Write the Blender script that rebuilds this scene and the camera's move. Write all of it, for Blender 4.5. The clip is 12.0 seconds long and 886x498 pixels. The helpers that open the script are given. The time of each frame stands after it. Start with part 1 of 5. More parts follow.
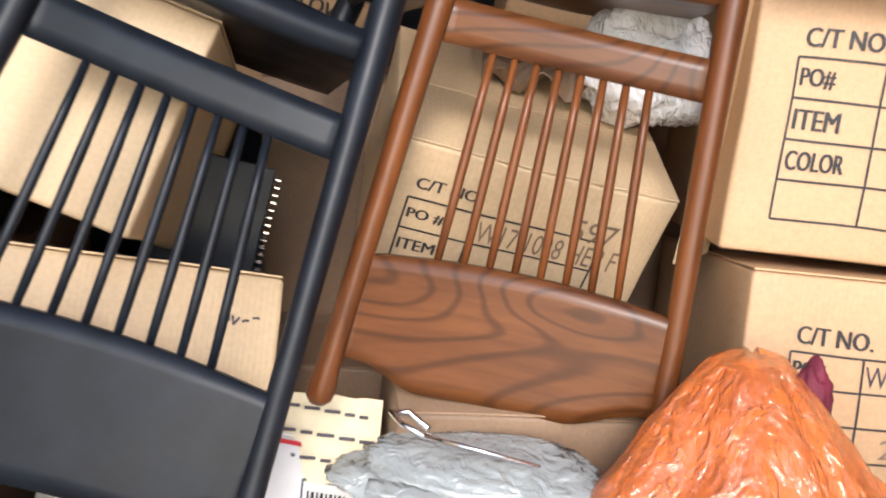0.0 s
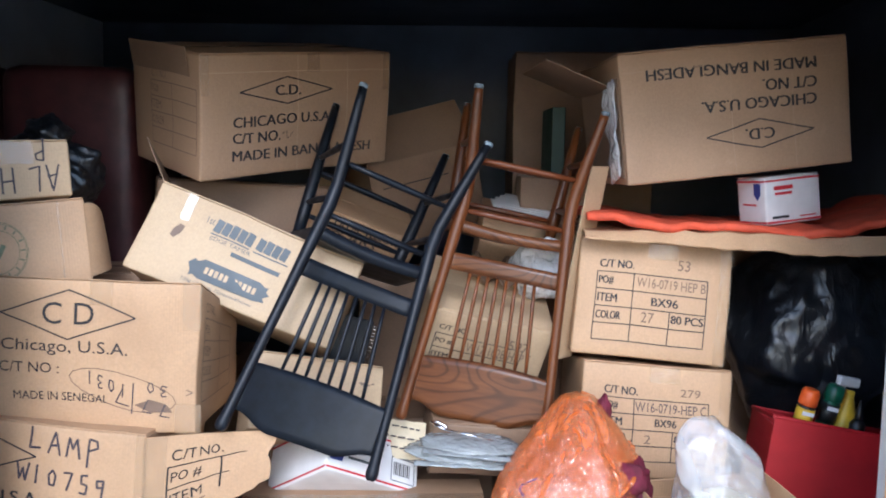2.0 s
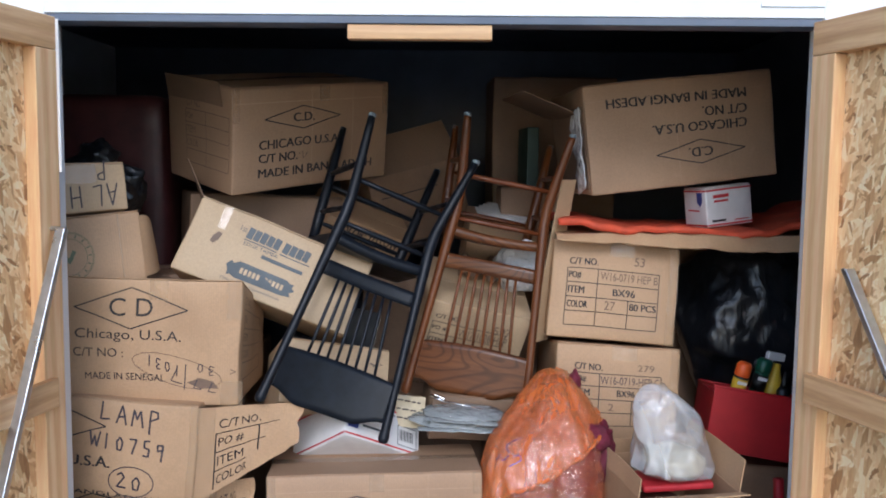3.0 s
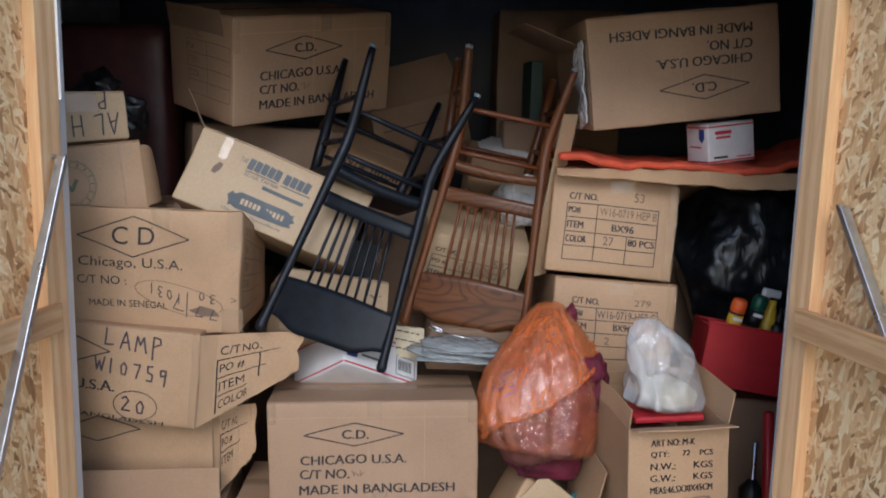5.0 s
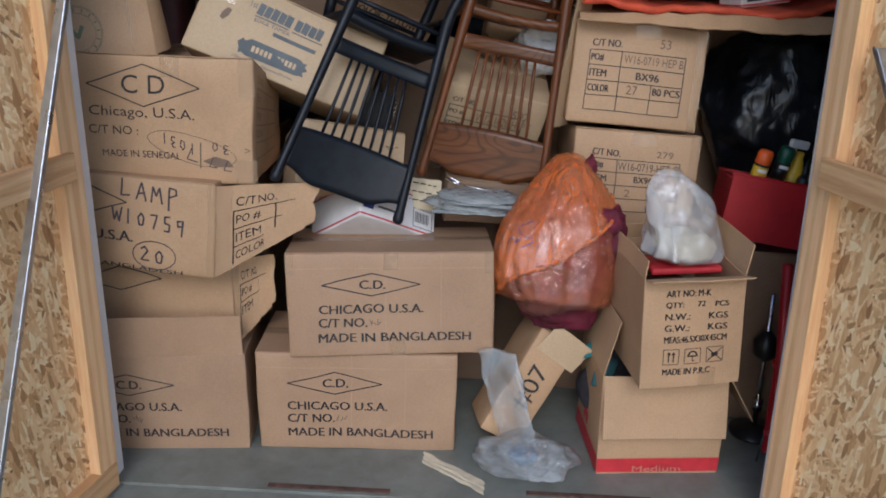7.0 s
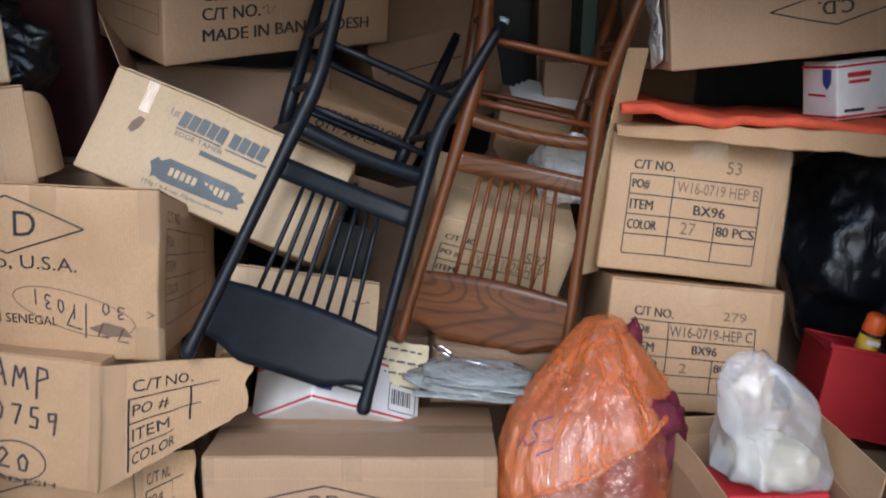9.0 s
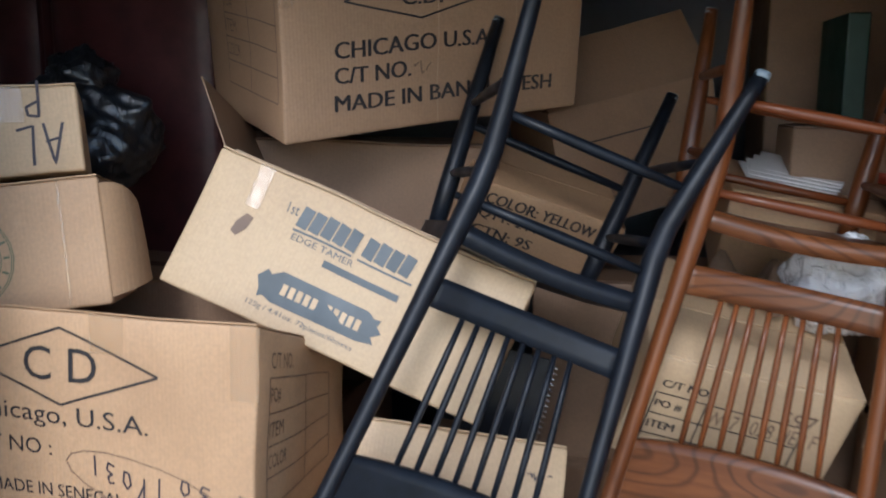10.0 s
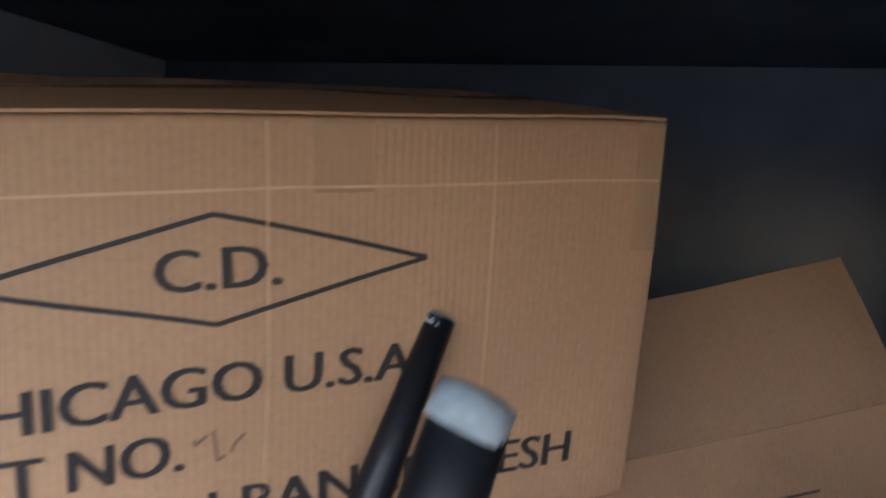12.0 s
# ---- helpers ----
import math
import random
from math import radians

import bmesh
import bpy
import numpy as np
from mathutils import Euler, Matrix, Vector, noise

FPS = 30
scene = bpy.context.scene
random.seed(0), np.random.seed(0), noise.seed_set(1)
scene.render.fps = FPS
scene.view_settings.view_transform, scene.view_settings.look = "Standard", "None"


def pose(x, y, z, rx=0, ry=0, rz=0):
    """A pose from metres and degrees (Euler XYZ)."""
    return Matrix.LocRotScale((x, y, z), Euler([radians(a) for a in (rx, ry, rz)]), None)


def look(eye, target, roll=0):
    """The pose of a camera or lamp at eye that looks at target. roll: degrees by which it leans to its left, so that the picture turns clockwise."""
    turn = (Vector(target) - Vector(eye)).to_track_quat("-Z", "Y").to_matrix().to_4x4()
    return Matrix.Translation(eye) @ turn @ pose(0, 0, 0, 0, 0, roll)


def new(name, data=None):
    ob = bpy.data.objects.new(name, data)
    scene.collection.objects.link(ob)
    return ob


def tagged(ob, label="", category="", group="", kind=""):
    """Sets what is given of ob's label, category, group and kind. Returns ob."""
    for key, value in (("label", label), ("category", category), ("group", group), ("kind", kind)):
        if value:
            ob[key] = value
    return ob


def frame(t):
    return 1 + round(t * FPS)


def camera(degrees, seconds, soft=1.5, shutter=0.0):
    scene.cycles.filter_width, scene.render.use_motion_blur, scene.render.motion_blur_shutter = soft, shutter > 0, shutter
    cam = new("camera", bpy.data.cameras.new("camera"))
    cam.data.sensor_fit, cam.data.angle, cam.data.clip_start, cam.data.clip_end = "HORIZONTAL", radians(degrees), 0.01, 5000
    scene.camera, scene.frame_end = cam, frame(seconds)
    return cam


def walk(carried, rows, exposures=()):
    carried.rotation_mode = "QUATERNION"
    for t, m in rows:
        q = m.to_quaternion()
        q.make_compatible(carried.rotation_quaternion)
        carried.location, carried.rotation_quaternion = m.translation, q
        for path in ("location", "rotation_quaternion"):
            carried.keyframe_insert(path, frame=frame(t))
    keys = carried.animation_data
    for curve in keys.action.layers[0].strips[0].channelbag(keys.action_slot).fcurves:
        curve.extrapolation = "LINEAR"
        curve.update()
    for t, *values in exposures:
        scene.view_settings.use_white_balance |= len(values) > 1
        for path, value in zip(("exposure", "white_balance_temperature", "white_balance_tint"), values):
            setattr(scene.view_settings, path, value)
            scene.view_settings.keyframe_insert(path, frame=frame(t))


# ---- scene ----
# ---------------------------------------------------------------- camera
cam = camera(54.0, 12.0, soft=1.9, shutter=0.25)
METRES, EYE, TILT, LEAN, TURN = 5.0, 1.426, -15.37, -2.2, 3.5
ROWS = [
    (0.0, 0.0, 0.0, 0.0, 0.0, 0.0, 0.0),
    (0.5, 0.0003, -0.0699, 0.0031, 2.1, 1.36, 2.01),
    (1.0, -0.0073, -0.1626, -0.0008, 1.79, 6.96, 2.4),
    (1.5, -0.004, -0.238, -0.0135, -0.6, 8.73, 2.48),
    (2.0, -0.0026, -0.3053, -0.0277, 0.33, 9.88, 0.98),
    (2.5, -0.0158, -0.3678, -0.0394, -0.37, 10.48, 1.8),
    (3.0, -0.0206, -0.4032, -0.0456, -1.5, 10.04, 1.96),
    (5.0, -0.0126, -0.4068, -0.0492, -0.88, 5.93, 1.14),
    (5.5, -0.0105, -0.4052, -0.0506, -0.54, 2.17, 1.09),
    (6.0, -0.0103, -0.4035, -0.053, -0.18, -0.79, 0.82),
    (6.5, -0.0062, -0.4031, -0.0561, 0.33, -3.36, 1.0),
    (8.5, -0.0007, -0.2982, -0.0254, 1.79, -0.4, 0.43),
    (9.0, 0.0104, -0.2323, -0.0084, 2.33, 2.35, 0.39),
    (9.5, 0.0097, -0.1698, 0.0105, 6.9, 4.15, -0.77),
    (10.0, -0.0172, -0.1054, 0.0324, 12.36, 5.77, -1.33),
    (10.5, -0.0148, -0.0503, 0.0547, 18.13, 9.07, -2.63),
    (11.0, -0.0145, 0.0025, 0.087, 23.13, 12.23, -5.1),
    (11.5, -0.032, 0.0602, 0.1142, 20.52, 13.34, -5.89),
    (12.0, -0.0349, 0.1096, 0.1457, 14.42, 13.37, -5.91),
]
walk(cam, [(t, pose(0, 0, EYE, TILT, LEAN, TURN) @ pose(METRES * x, METRES * y, METRES * z, 90 + pitch, roll, yaw)) for t, x, y, z, yaw, pitch, roll in ROWS],
     exposures=[(0.0, 1.80, 6500, 10), (0.5, 1.70, 6250, 10), (1.0, 1.62, 5700, 10), (1.5, 1.55, 5450, 10), (2.0, 1.30, 5450, 10), (3.0, 0.62, 5650, 10), (5.5, 0.28, 5800, 10), (6.5, 0.22, 5800, 10), (8.5, 0.46, 5800, 8), (9.5, 0.86, 5650, 8), (10.5, 1.18, 5600, 8), (11.0, 1.58, 5700, 11), (11.5, 2.00, 5750, 13), (12.0, 2.15, 5750, 13)])

# ---------------------------------------------------------------- daylight
world = bpy.data.worlds.new("world")
scene.world = world
world.use_nodes = True
wn = world.node_tree
sky = wn.nodes.new("ShaderNodeTexSky")
sky.sky_type = "NISHITA"
sky.sun_disc = False
sky.sun_elevation, sky.sun_rotation = radians(33), radians(178)
wn.links.new(sky.outputs[0], wn.nodes["Background"].inputs[0])
wn.nodes["Background"].inputs[1].default_value = 0.15

sun = new("sun", bpy.data.lights.new("sun", "SUN"))
sun.data.energy, sun.data.angle, sun.data.color = 0.95, radians(24), (1.0, 0.97, 0.95)
sun.matrix_world = look((0.3, -6.6, 5.7), (0, 0.9, 0.9))

# ---------------------------------------------------------------- materials


def shader(name):
    m = bpy.data.materials.new(name)
    m.use_nodes = True
    nt = m.node_tree
    return m, nt, nt.nodes["Principled BSDF"]


def node(nt, kind, **values):
    n = nt.nodes.new("ShaderNode" + kind)
    for key, v in values.items():
        n.inputs[key].default_value = v
    return n


def coords(nt, scale=(1, 1, 1), rot=(0, 0, 0), shift=True):
    """Object coordinates, scaled and shifted by the object's own random number."""
    tc = nt.nodes.new("ShaderNodeTexCoord")
    mp = nt.nodes.new("ShaderNodeMapping")
    mp.inputs["Scale"].default_value = scale
    mp.inputs["Rotation"].default_value = rot
    nt.links.new(tc.outputs["Object"], mp.inputs["Vector"])
    if shift:
        oi = nt.nodes.new("ShaderNodeObjectInfo")
        mul = nt.nodes.new("ShaderNodeVectorMath")
        mul.operation = "SCALE"
        mul.inputs[0].default_value = (17.0, 9.0, 23.0)
        nt.links.new(oi.outputs["Random"], mul.inputs["Scale"])
        nt.links.new(mul.outputs[0], mp.inputs["Location"])
    return mp.outputs[0]


def noise_tex(nt, vec, scale, detail=4.0, rough=0.55, distort=0.0):
    n = node(nt, "TexNoise", Scale=scale, Detail=detail, Roughness=rough, Distortion=distort)
    nt.links.new(vec, n.inputs["Vector"])
    return n.outputs["Fac"]


def ramp(nt, fac, stops):
    r = nt.nodes.new("ShaderNodeValToRGB")
    while len(r.color_ramp.elements) < len(stops):
        r.color_ramp.elements.new(0.5)
    for e, (p, c) in zip(r.color_ramp.elements, stops):
        e.position, e.color = p, (*c, 1)
    nt.links.new(fac, r.inputs[0])
    return r.outputs[0]


def mix(nt, fac, a, b, mode="MIX"):
    m = nt.nodes.new("ShaderNodeMix")
    m.data_type, m.blend_type = "RGBA", mode
    for value, socket in ((fac, m.inputs[0]), (a, m.inputs[6]), (b, m.inputs[7])):
        if isinstance(value, (int, float)):
            socket.default_value = value
        elif isinstance(value, tuple):
            socket.default_value = (*value, 1)
        else:
            nt.links.new(value, socket)
    return m.outputs[2]


def bump(nt, bsdf, height, strength, distance=0.002):
    b = node(nt, "Bump", Strength=strength, Distance=distance)
    nt.links.new(height, b.inputs["Height"])
    nt.links.new(b.outputs[0], bsdf.inputs["Normal"])


def cardboard_mat(name, light, dark, flute=True, axis=0):
    m, nt, b = shader(name)
    v = coords(nt)
    big = noise_tex(nt, v, 3.5, 3.0)
    fine = noise_tex(nt, v, 160.0, 2.0)
    col = ramp(nt, big, [(0.3, dark), (0.62, light)])
    col = mix(nt, 0.09, col, ramp(nt, fine, [(0.3, (0.12, 0.08, 0.05)), (0.7, (0.9, 0.75, 0.6))]), "OVERLAY")
    scuff = noise_tex(nt, v, 9.0, 6.0, 0.75, 0.6)
    col = mix(nt, ramp(nt, scuff, [(0.62, (0, 0, 0)), (0.75, (0.35, 0.35, 0.35))]), col, tuple(min(1, c * 1.25 + 0.03) for c in light))
    oi = nt.nodes.new("ShaderNodeObjectInfo")
    hsv = node(nt, "HueSaturation")
    mr = node(nt, "MapRange")
    mr.inputs["To Min"].default_value, mr.inputs["To Max"].default_value = 0.9, 1.1
    nt.links.new(oi.outputs["Random"], mr.inputs["Value"])
    nt.links.new(mr.outputs[0], hsv.inputs["Value"])
    nt.links.new(col, hsv.inputs["Color"])
    nt.links.new(hsv.outputs[0], b.inputs["Base Color"])
    b.inputs["Roughness"].default_value = 0.62
    w = node(nt, "TexWave", Scale=42.0, Distortion=0.6)
    w.bands_direction = "X"
    nt.links.new(v, w.inputs["Vector"])
    h = mix(nt, 0.35, w.outputs["Color"], noise_tex(nt, v, 12.0, 5.0))
    bump(nt, b, h, 0.2, 0.0014)
    return m


def plain_mat(name, colour, rough=0.5, metal=0.0, vary=0.12, scale=25.0, bumpy=0.15, spec=0.5, coat=0.0):
    m, nt, b = shader(name)
    v = coords(nt)
    n = noise_tex(nt, v, scale, 5.0)
    lo = tuple(c * (1 - vary) for c in colour)
    hi = tuple(min(1, c * (1 + vary)) for c in colour)
    nt.links.new(ramp(nt, n, [(0.3, lo), (0.7, hi)]), b.inputs["Base Color"])
    nt.links.new(ramp(nt, noise_tex(nt, v, scale * 0.4, 3.0), [(0.3, (max(0.03, rough - 0.08),) * 3), (0.7, (min(1, rough + 0.08),) * 3)]), b.inputs["Roughness"])
    b.inputs["Metallic"].default_value = metal
    b.inputs["Specular IOR Level"].default_value = spec
    b.inputs["Coat Weight"].default_value = coat
    if bumpy:
        bump(nt, b, noise_tex(nt, v, scale * 3, 4.0), bumpy, 0.002)
    return m


def wood_mat(name, light, dark, along, rough=0.45, grain=9.0, knots=False, coat=0.0, stretch=0.07):
    m, nt, b = shader(name)
    sc = [1.0, 1.0, 1.0]
    sc["xyz".index(along)] = stretch
    v = coords(nt, tuple(sc))
    w = node(nt, "TexWave", Scale=grain, Distortion=5.0, Detail=3.0)
    w.inputs["Detail Scale"].default_value = 1.6
    w.bands_direction = "X" if along != "x" else "Z"
    nt.links.new(v, w.inputs["Vector"])
    col = ramp(nt, w.outputs["Fac"], [(0.15, dark), (0.75, light)])
    fine = noise_tex(nt, v, 90.0, 4.0, 0.7)
    col = mix(nt, 0.25, col, ramp(nt, fine, [(0.35, (0.25, 0.22, 0.2)), (0.65, (0.8, 0.78, 0.75))]), "OVERLAY")
    if knots:
        vk = coords(nt, tuple(2.2 if c == 1 else 1.1 for c in sc))
        vo = node(nt, "TexVoronoi", Scale=2.2)
        nt.links.new(vk, vo.inputs["Vector"])
        col = mix(nt, ramp(nt, vo.outputs["Distance"], [(0.03, (0.85,) * 3), (0.075, (0, 0, 0))]), col, tuple(c * 0.45 for c in dark))
    nt.links.new(col, b.inputs["Base Color"])
    b.inputs["Roughness"].default_value = rough
    b.inputs["Coat Weight"].default_value = coat
    b.inputs["Coat Roughness"].default_value = 0.25
    bump(nt, b, fine, 0.15, 0.001)
    return m


def varnish_mat(name, light, dark, scale, figured=False):
    """Varnished reddish wood; figured: with flowing heart grain."""
    m, nt, b = shader(name)
    v = coords(nt, scale)
    n = noise_tex(nt, v, 1.0, 5.0, 0.6, 0.4)
    col = ramp(nt, n, [(0.25, dark), (0.55, tuple((p + q) / 2 for p, q in zip(light, dark))), (0.78, light)])
    if figured:
        field = noise_tex(nt, v, 0.62, 1.5, 0.4, 0.5)
        many = nt.nodes.new("ShaderNodeMath")
        many.operation = "MULTIPLY"
        many.inputs[1].default_value = 150.0
        nt.links.new(field, many.inputs[0])
        lines = nt.nodes.new("ShaderNodeMath")
        lines.operation = "SINE"
        nt.links.new(many.outputs[0], lines.inputs[0])
        col = mix(nt, ramp(nt, lines.outputs[0], [(0.0, (0, 0, 0)), (0.5, (0.06,) * 3), (1.0, (0.55,) * 3)]), col, tuple(c * 0.38 for c in dark))
        streak = noise_tex(nt, coords(nt, (4, 60, 90)), 1.0, 3.0)
        col = mix(nt, ramp(nt, streak, [(0.45, (0, 0, 0)), (0.75, (0.4,) * 3)]), col, tuple(c * 0.6 for c in dark))
    nt.links.new(col, b.inputs["Base Color"])
    b.inputs["Roughness"].default_value = 0.36
    b.inputs["Specular IOR Level"].default_value = 0.28
    b.inputs["Coat Weight"].default_value = 0.14
    b.inputs["Coat Roughness"].default_value = 0.2
    bump(nt, b, n, 0.1, 0.001)
    return m


def osb_mat():
    """Pressed strand board: long chips lying in all directions."""
    m, nt, b = shader("strand_board")
    cols, hts = None, None
    for i, (ang, s) in enumerate(((0.3, 1.0), (1.25, 0.85), (2.2, 1.1), (2.9, 0.8))):
        v = coords(nt, (30 * s, 30 * s, 8.5 * s), (0, 0, 0), False)
        pre = nt.nodes.new("ShaderNodeVectorRotate")
        pre.rotation_type = "X_AXIS"
        pre.inputs["Angle"].default_value = ang
        tc = nt.nodes.new("ShaderNodeTexCoord")
        nt.links.new(tc.outputs["Object"], pre.inputs["Vector"])
        mp = nt.nodes.new("ShaderNodeMapping")
        mp.inputs["Scale"].default_value = (0.01, 84 * s, 25 * s)
        mp.inputs["Location"].default_value = (i * 3.1, i * 7.7, i * 2.9)
        nt.links.new(pre.outputs[0], mp.inputs["Vector"])
        vo = node(nt, "TexVoronoi", Scale=1.0, Randomness=1.0)
        nt.links.new(mp.outputs[0], vo.inputs["Vector"])
        sep = nt.nodes.new("ShaderNodeSeparateColor")
        nt.links.new(vo.outputs["Color"], sep.inputs[0])
        col = ramp(nt, sep.outputs[0], [(0.0, (0.34, 0.17, 0.07)), (0.12, (0.60, 0.34, 0.15)), (0.42, (0.80, 0.52, 0.26)), (0.78, (0.90, 0.65, 0.36)), (1.0, (0.95, 0.78, 0.51))])
        pick = ramp(nt, sep.outputs[1], [(0.52, (0, 0, 0)), (0.56, (1, 1, 1))])
        cols = col if cols is None else mix(nt, pick, cols, col)
        hts = sep.outputs[2] if hts is None else mix(nt, pick, hts, sep.outputs[2])
    fine = noise_tex(nt, coords(nt, (1, 1, 0.2), shift=False), 140.0, 3.0)
    cols = mix(nt, 0.3, cols, ramp(nt, fine, [(0.3, (0.25, 0.2, 0.15)), (0.7, (0.8, 0.75, 0.7))]), "OVERLAY")
    nt.links.new(cols, b.inputs["Base Color"])
    b.inputs["Roughness"].default_value = 0.55
    bump(nt, b, hts, 0.5, 0.002)
    return m


def film_mat(name, colour, alpha_lo, alpha_hi, rough=0.16, scale=6.0, relief=0.014, pull=(1, 1, 0.45), sheen=0.05):
    """Thin wrinkled plastic film, partly see-through."""
    m, nt, b = shader(name)
    v = coords(nt)
    b.inputs["Base Color"].default_value = (*colour, 1)
    b.inputs["Roughness"].default_value = rough
    b.inputs["Specular IOR Level"].default_value = 0.7
    n = noise_tex(nt, coords(nt, pull), scale, 3.0, 0.5, 0.8)
    nt.links.new(ramp(nt, n, [(0.3, (alpha_lo,) * 3), (0.68, (alpha_hi,) * 3)]), b.inputs["Alpha"])
    mp = coords(nt, pull)
    wrinkles = noise_tex(nt, mp, scale * 4, 3.0, 0.5, 1.6)
    bump(nt, b, wrinkles, 0.9, relief)
    gloss = node(nt, "BsdfGlossy", Roughness=rough * 0.8)
    bend = node(nt, "Bump", Strength=0.9, Distance=relief)
    nt.links.new(wrinkles, bend.inputs["Height"])
    nt.links.new(bend.outputs[0], gloss.inputs["Normal"])
    facing = node(nt, "LayerWeight", Blend=0.5)
    nt.links.new(bend.outputs[0], facing.inputs["Normal"])
    steep = nt.nodes.new("ShaderNodeMath")
    steep.operation = "POWER"
    steep.inputs[1].default_value = 4.0
    nt.links.new(facing.outputs["Facing"], steep.inputs[0])
    amount = nt.nodes.new("ShaderNodeMath")
    amount.operation = "MULTIPLY_ADD"
    amount.inputs[1].default_value, amount.inputs[2].default_value = 0.6, sheen
    nt.links.new(steep.outputs[0], amount.inputs[0])
    both = nt.nodes.new("ShaderNodeMixShader")
    nt.links.new(amount.outputs[0], both.inputs[0])
    nt.links.new(b.outputs[0], both.inputs[1])
    nt.links.new(gloss.outputs[0], both.inputs[2])
    nt.links.new(both.outputs[0], nt.nodes["Material Output"].inputs["Surface"])
    return m


def concrete_mat():
    m, nt, b = shader("concrete")
    v = coords(nt, shift=False)
    big = noise_tex(nt, v, 1.6, 4.0)
    mid = noise_tex(nt, v, 11.0, 7.0, 0.7, 0.4)
    col = ramp(nt, big, [(0.3, (0.18, 0.192, 0.172)), (0.7, (0.26, 0.27, 0.245))])
    col = mix(nt, 0.5, col, ramp(nt, mid, [(0.25, (0.16, 0.16, 0.13)), (0.75, (0.62, 0.63, 0.62))]), "OVERLAY")
    nt.links.new(col, b.inputs["Base Color"])
    nt.links.new(ramp(nt, mid, [(0.3, (0.3,) * 3), (0.7, (0.6,) * 3)]), b.inputs["Roughness"])
    bump(nt, b, mid, 0.15, 0.002)
    return m


CARD = cardboard_mat("cardboard", (0.50, 0.325, 0.185), (0.42, 0.265, 0.148))
CARD_EXPORT = cardboard_mat("cardboard_export", (0.40, 0.258, 0.158), (0.345, 0.218, 0.132))
CREASE = plain_mat("cardboard_crease", (0.45, 0.30, 0.19), 0.6, bumpy=0)
CARD_PALE = cardboard_mat("cardboard_pale", (0.57, 0.425, 0.265), (0.50, 0.36, 0.22))
CARD_INSIDE = cardboard_mat("cardboard_inside", (0.47, 0.33, 0.215), (0.41, 0.28, 0.18))
# dark brown cardboard; the shade deep in the pile is put into its colour
CARD_DARK_SHADED = cardboard_mat("cardboard_dark_shaded", (0.25, 0.16, 0.10), (0.19, 0.12, 0.075))
INK = plain_mat("printing_ink", (0.022, 0.02, 0.022), 0.6, bumpy=0)
PEN = plain_mat("marker_ink", (0.05, 0.04, 0.05), 0.6, bumpy=0)
PENCIL = plain_mat("faded_pen", (0.17, 0.11, 0.075), 0.6, bumpy=0)
RED_INK = plain_mat("red_ink", (0.55, 0.03, 0.04), 0.55, bumpy=0)
BLUE_INK = plain_mat("blue_ink", (0.03, 0.05, 0.22), 0.55, bumpy=0)
TEAL_INK = plain_mat("dark_blue_grey_ink", (0.075, 0.09, 0.10), 0.55, bumpy=0)
STAMP_INK = plain_mat("faded_green_ink", (0.14, 0.16, 0.09), 0.6, bumpy=0)
TAPE = film_mat("packing_tape", (0.62, 0.44, 0.26), 0.04, 0.14, 0.14, 9.0, 0.003, sheen=0.02)
WHITE_CARD = plain_mat("white_card", (0.74, 0.73, 0.73), 0.5, vary=0.05)
BLACK_PAINT = plain_mat("black_painted_wood", (0.0065, 0.0085, 0.013), 0.40, vary=0.35, bumpy=0.1, spec=0.26)
WALNUT = varnish_mat("varnished_wood", (0.215, 0.068, 0.018), (0.05, 0.015, 0.005), (26, 26, 3.0))
WALNUT_RUNG = varnish_mat("varnished_rung", (0.19, 0.052, 0.015), (0.07, 0.019, 0.006), (3.0, 26, 26))
WALNUT_PANEL = varnish_mat("varnished_crest", (0.185, 0.065, 0.019), (0.065, 0.021, 0.007), (2.4, 5, 9), True)
PINE = wood_mat("pine_timber", (0.86, 0.56, 0.31), (0.75, 0.45, 0.22), "z", 0.55, 7.0, knots=True)
PINE_X = wood_mat("pine_timber_crosswise", (0.66, 0.41, 0.21), (0.55, 0.32, 0.15), "x", 0.55, 7.0, knots=True)
OSB = osb_mat()
FOOT = plain_mat("scuffed_grey_plastic", (0.20, 0.25, 0.29), 0.4, vary=0.5, scale=60.0)
STEEL = plain_mat("galvanised_steel", (0.55, 0.58, 0.62), 0.32, 1.0, 0.15, 30.0)
CHROME = plain_mat("chrome", (0.7, 0.7, 0.72), 0.12, 1.0, 0.05, 20.0, 0)
WHITE_STEEL = plain_mat("white_painted_steel", (0.8, 0.8, 0.8), 0.4, vary=0.04, scale=6.0)
# partition colours hold the lighting: pale where lit, bluish dark for shade and haze
LIT_WALL = plain_mat("partition_lit_tone", (0.74, 0.77, 0.80), 0.5, vary=0.08, scale=4.0)
SHADED_WALL = plain_mat("partition_shade_tone", (0.12, 0.143, 0.185), 0.55, vary=0.15, scale=5.0)
CONCRETE = concrete_mat()
RUST = plain_mat("rusty_strip", (0.10, 0.055, 0.04), 0.8, vary=0.5, scale=30.0, bumpy=0.5)
LEATHER = plain_mat("maroon_leather", (0.075, 0.020, 0.022), 0.48, vary=0.3, scale=14.0, bumpy=0.35)
BLACK_BAG = film_mat("black_bin_bag", (0.007, 0.009, 0.013), 1.0, 1.0, 0.33, 6.0, 0.006, sheen=0.005)
ORANGE_CLOTH = plain_mat("orange_cloth", (0.62, 0.085, 0.035), 0.75, vary=0.2, scale=20.0, bumpy=0.5)
RED_PAINT = plain_mat("red_painted_metal", (0.42, 0.012, 0.018), 0.42, vary=0.12, scale=12.0, bumpy=0.06)
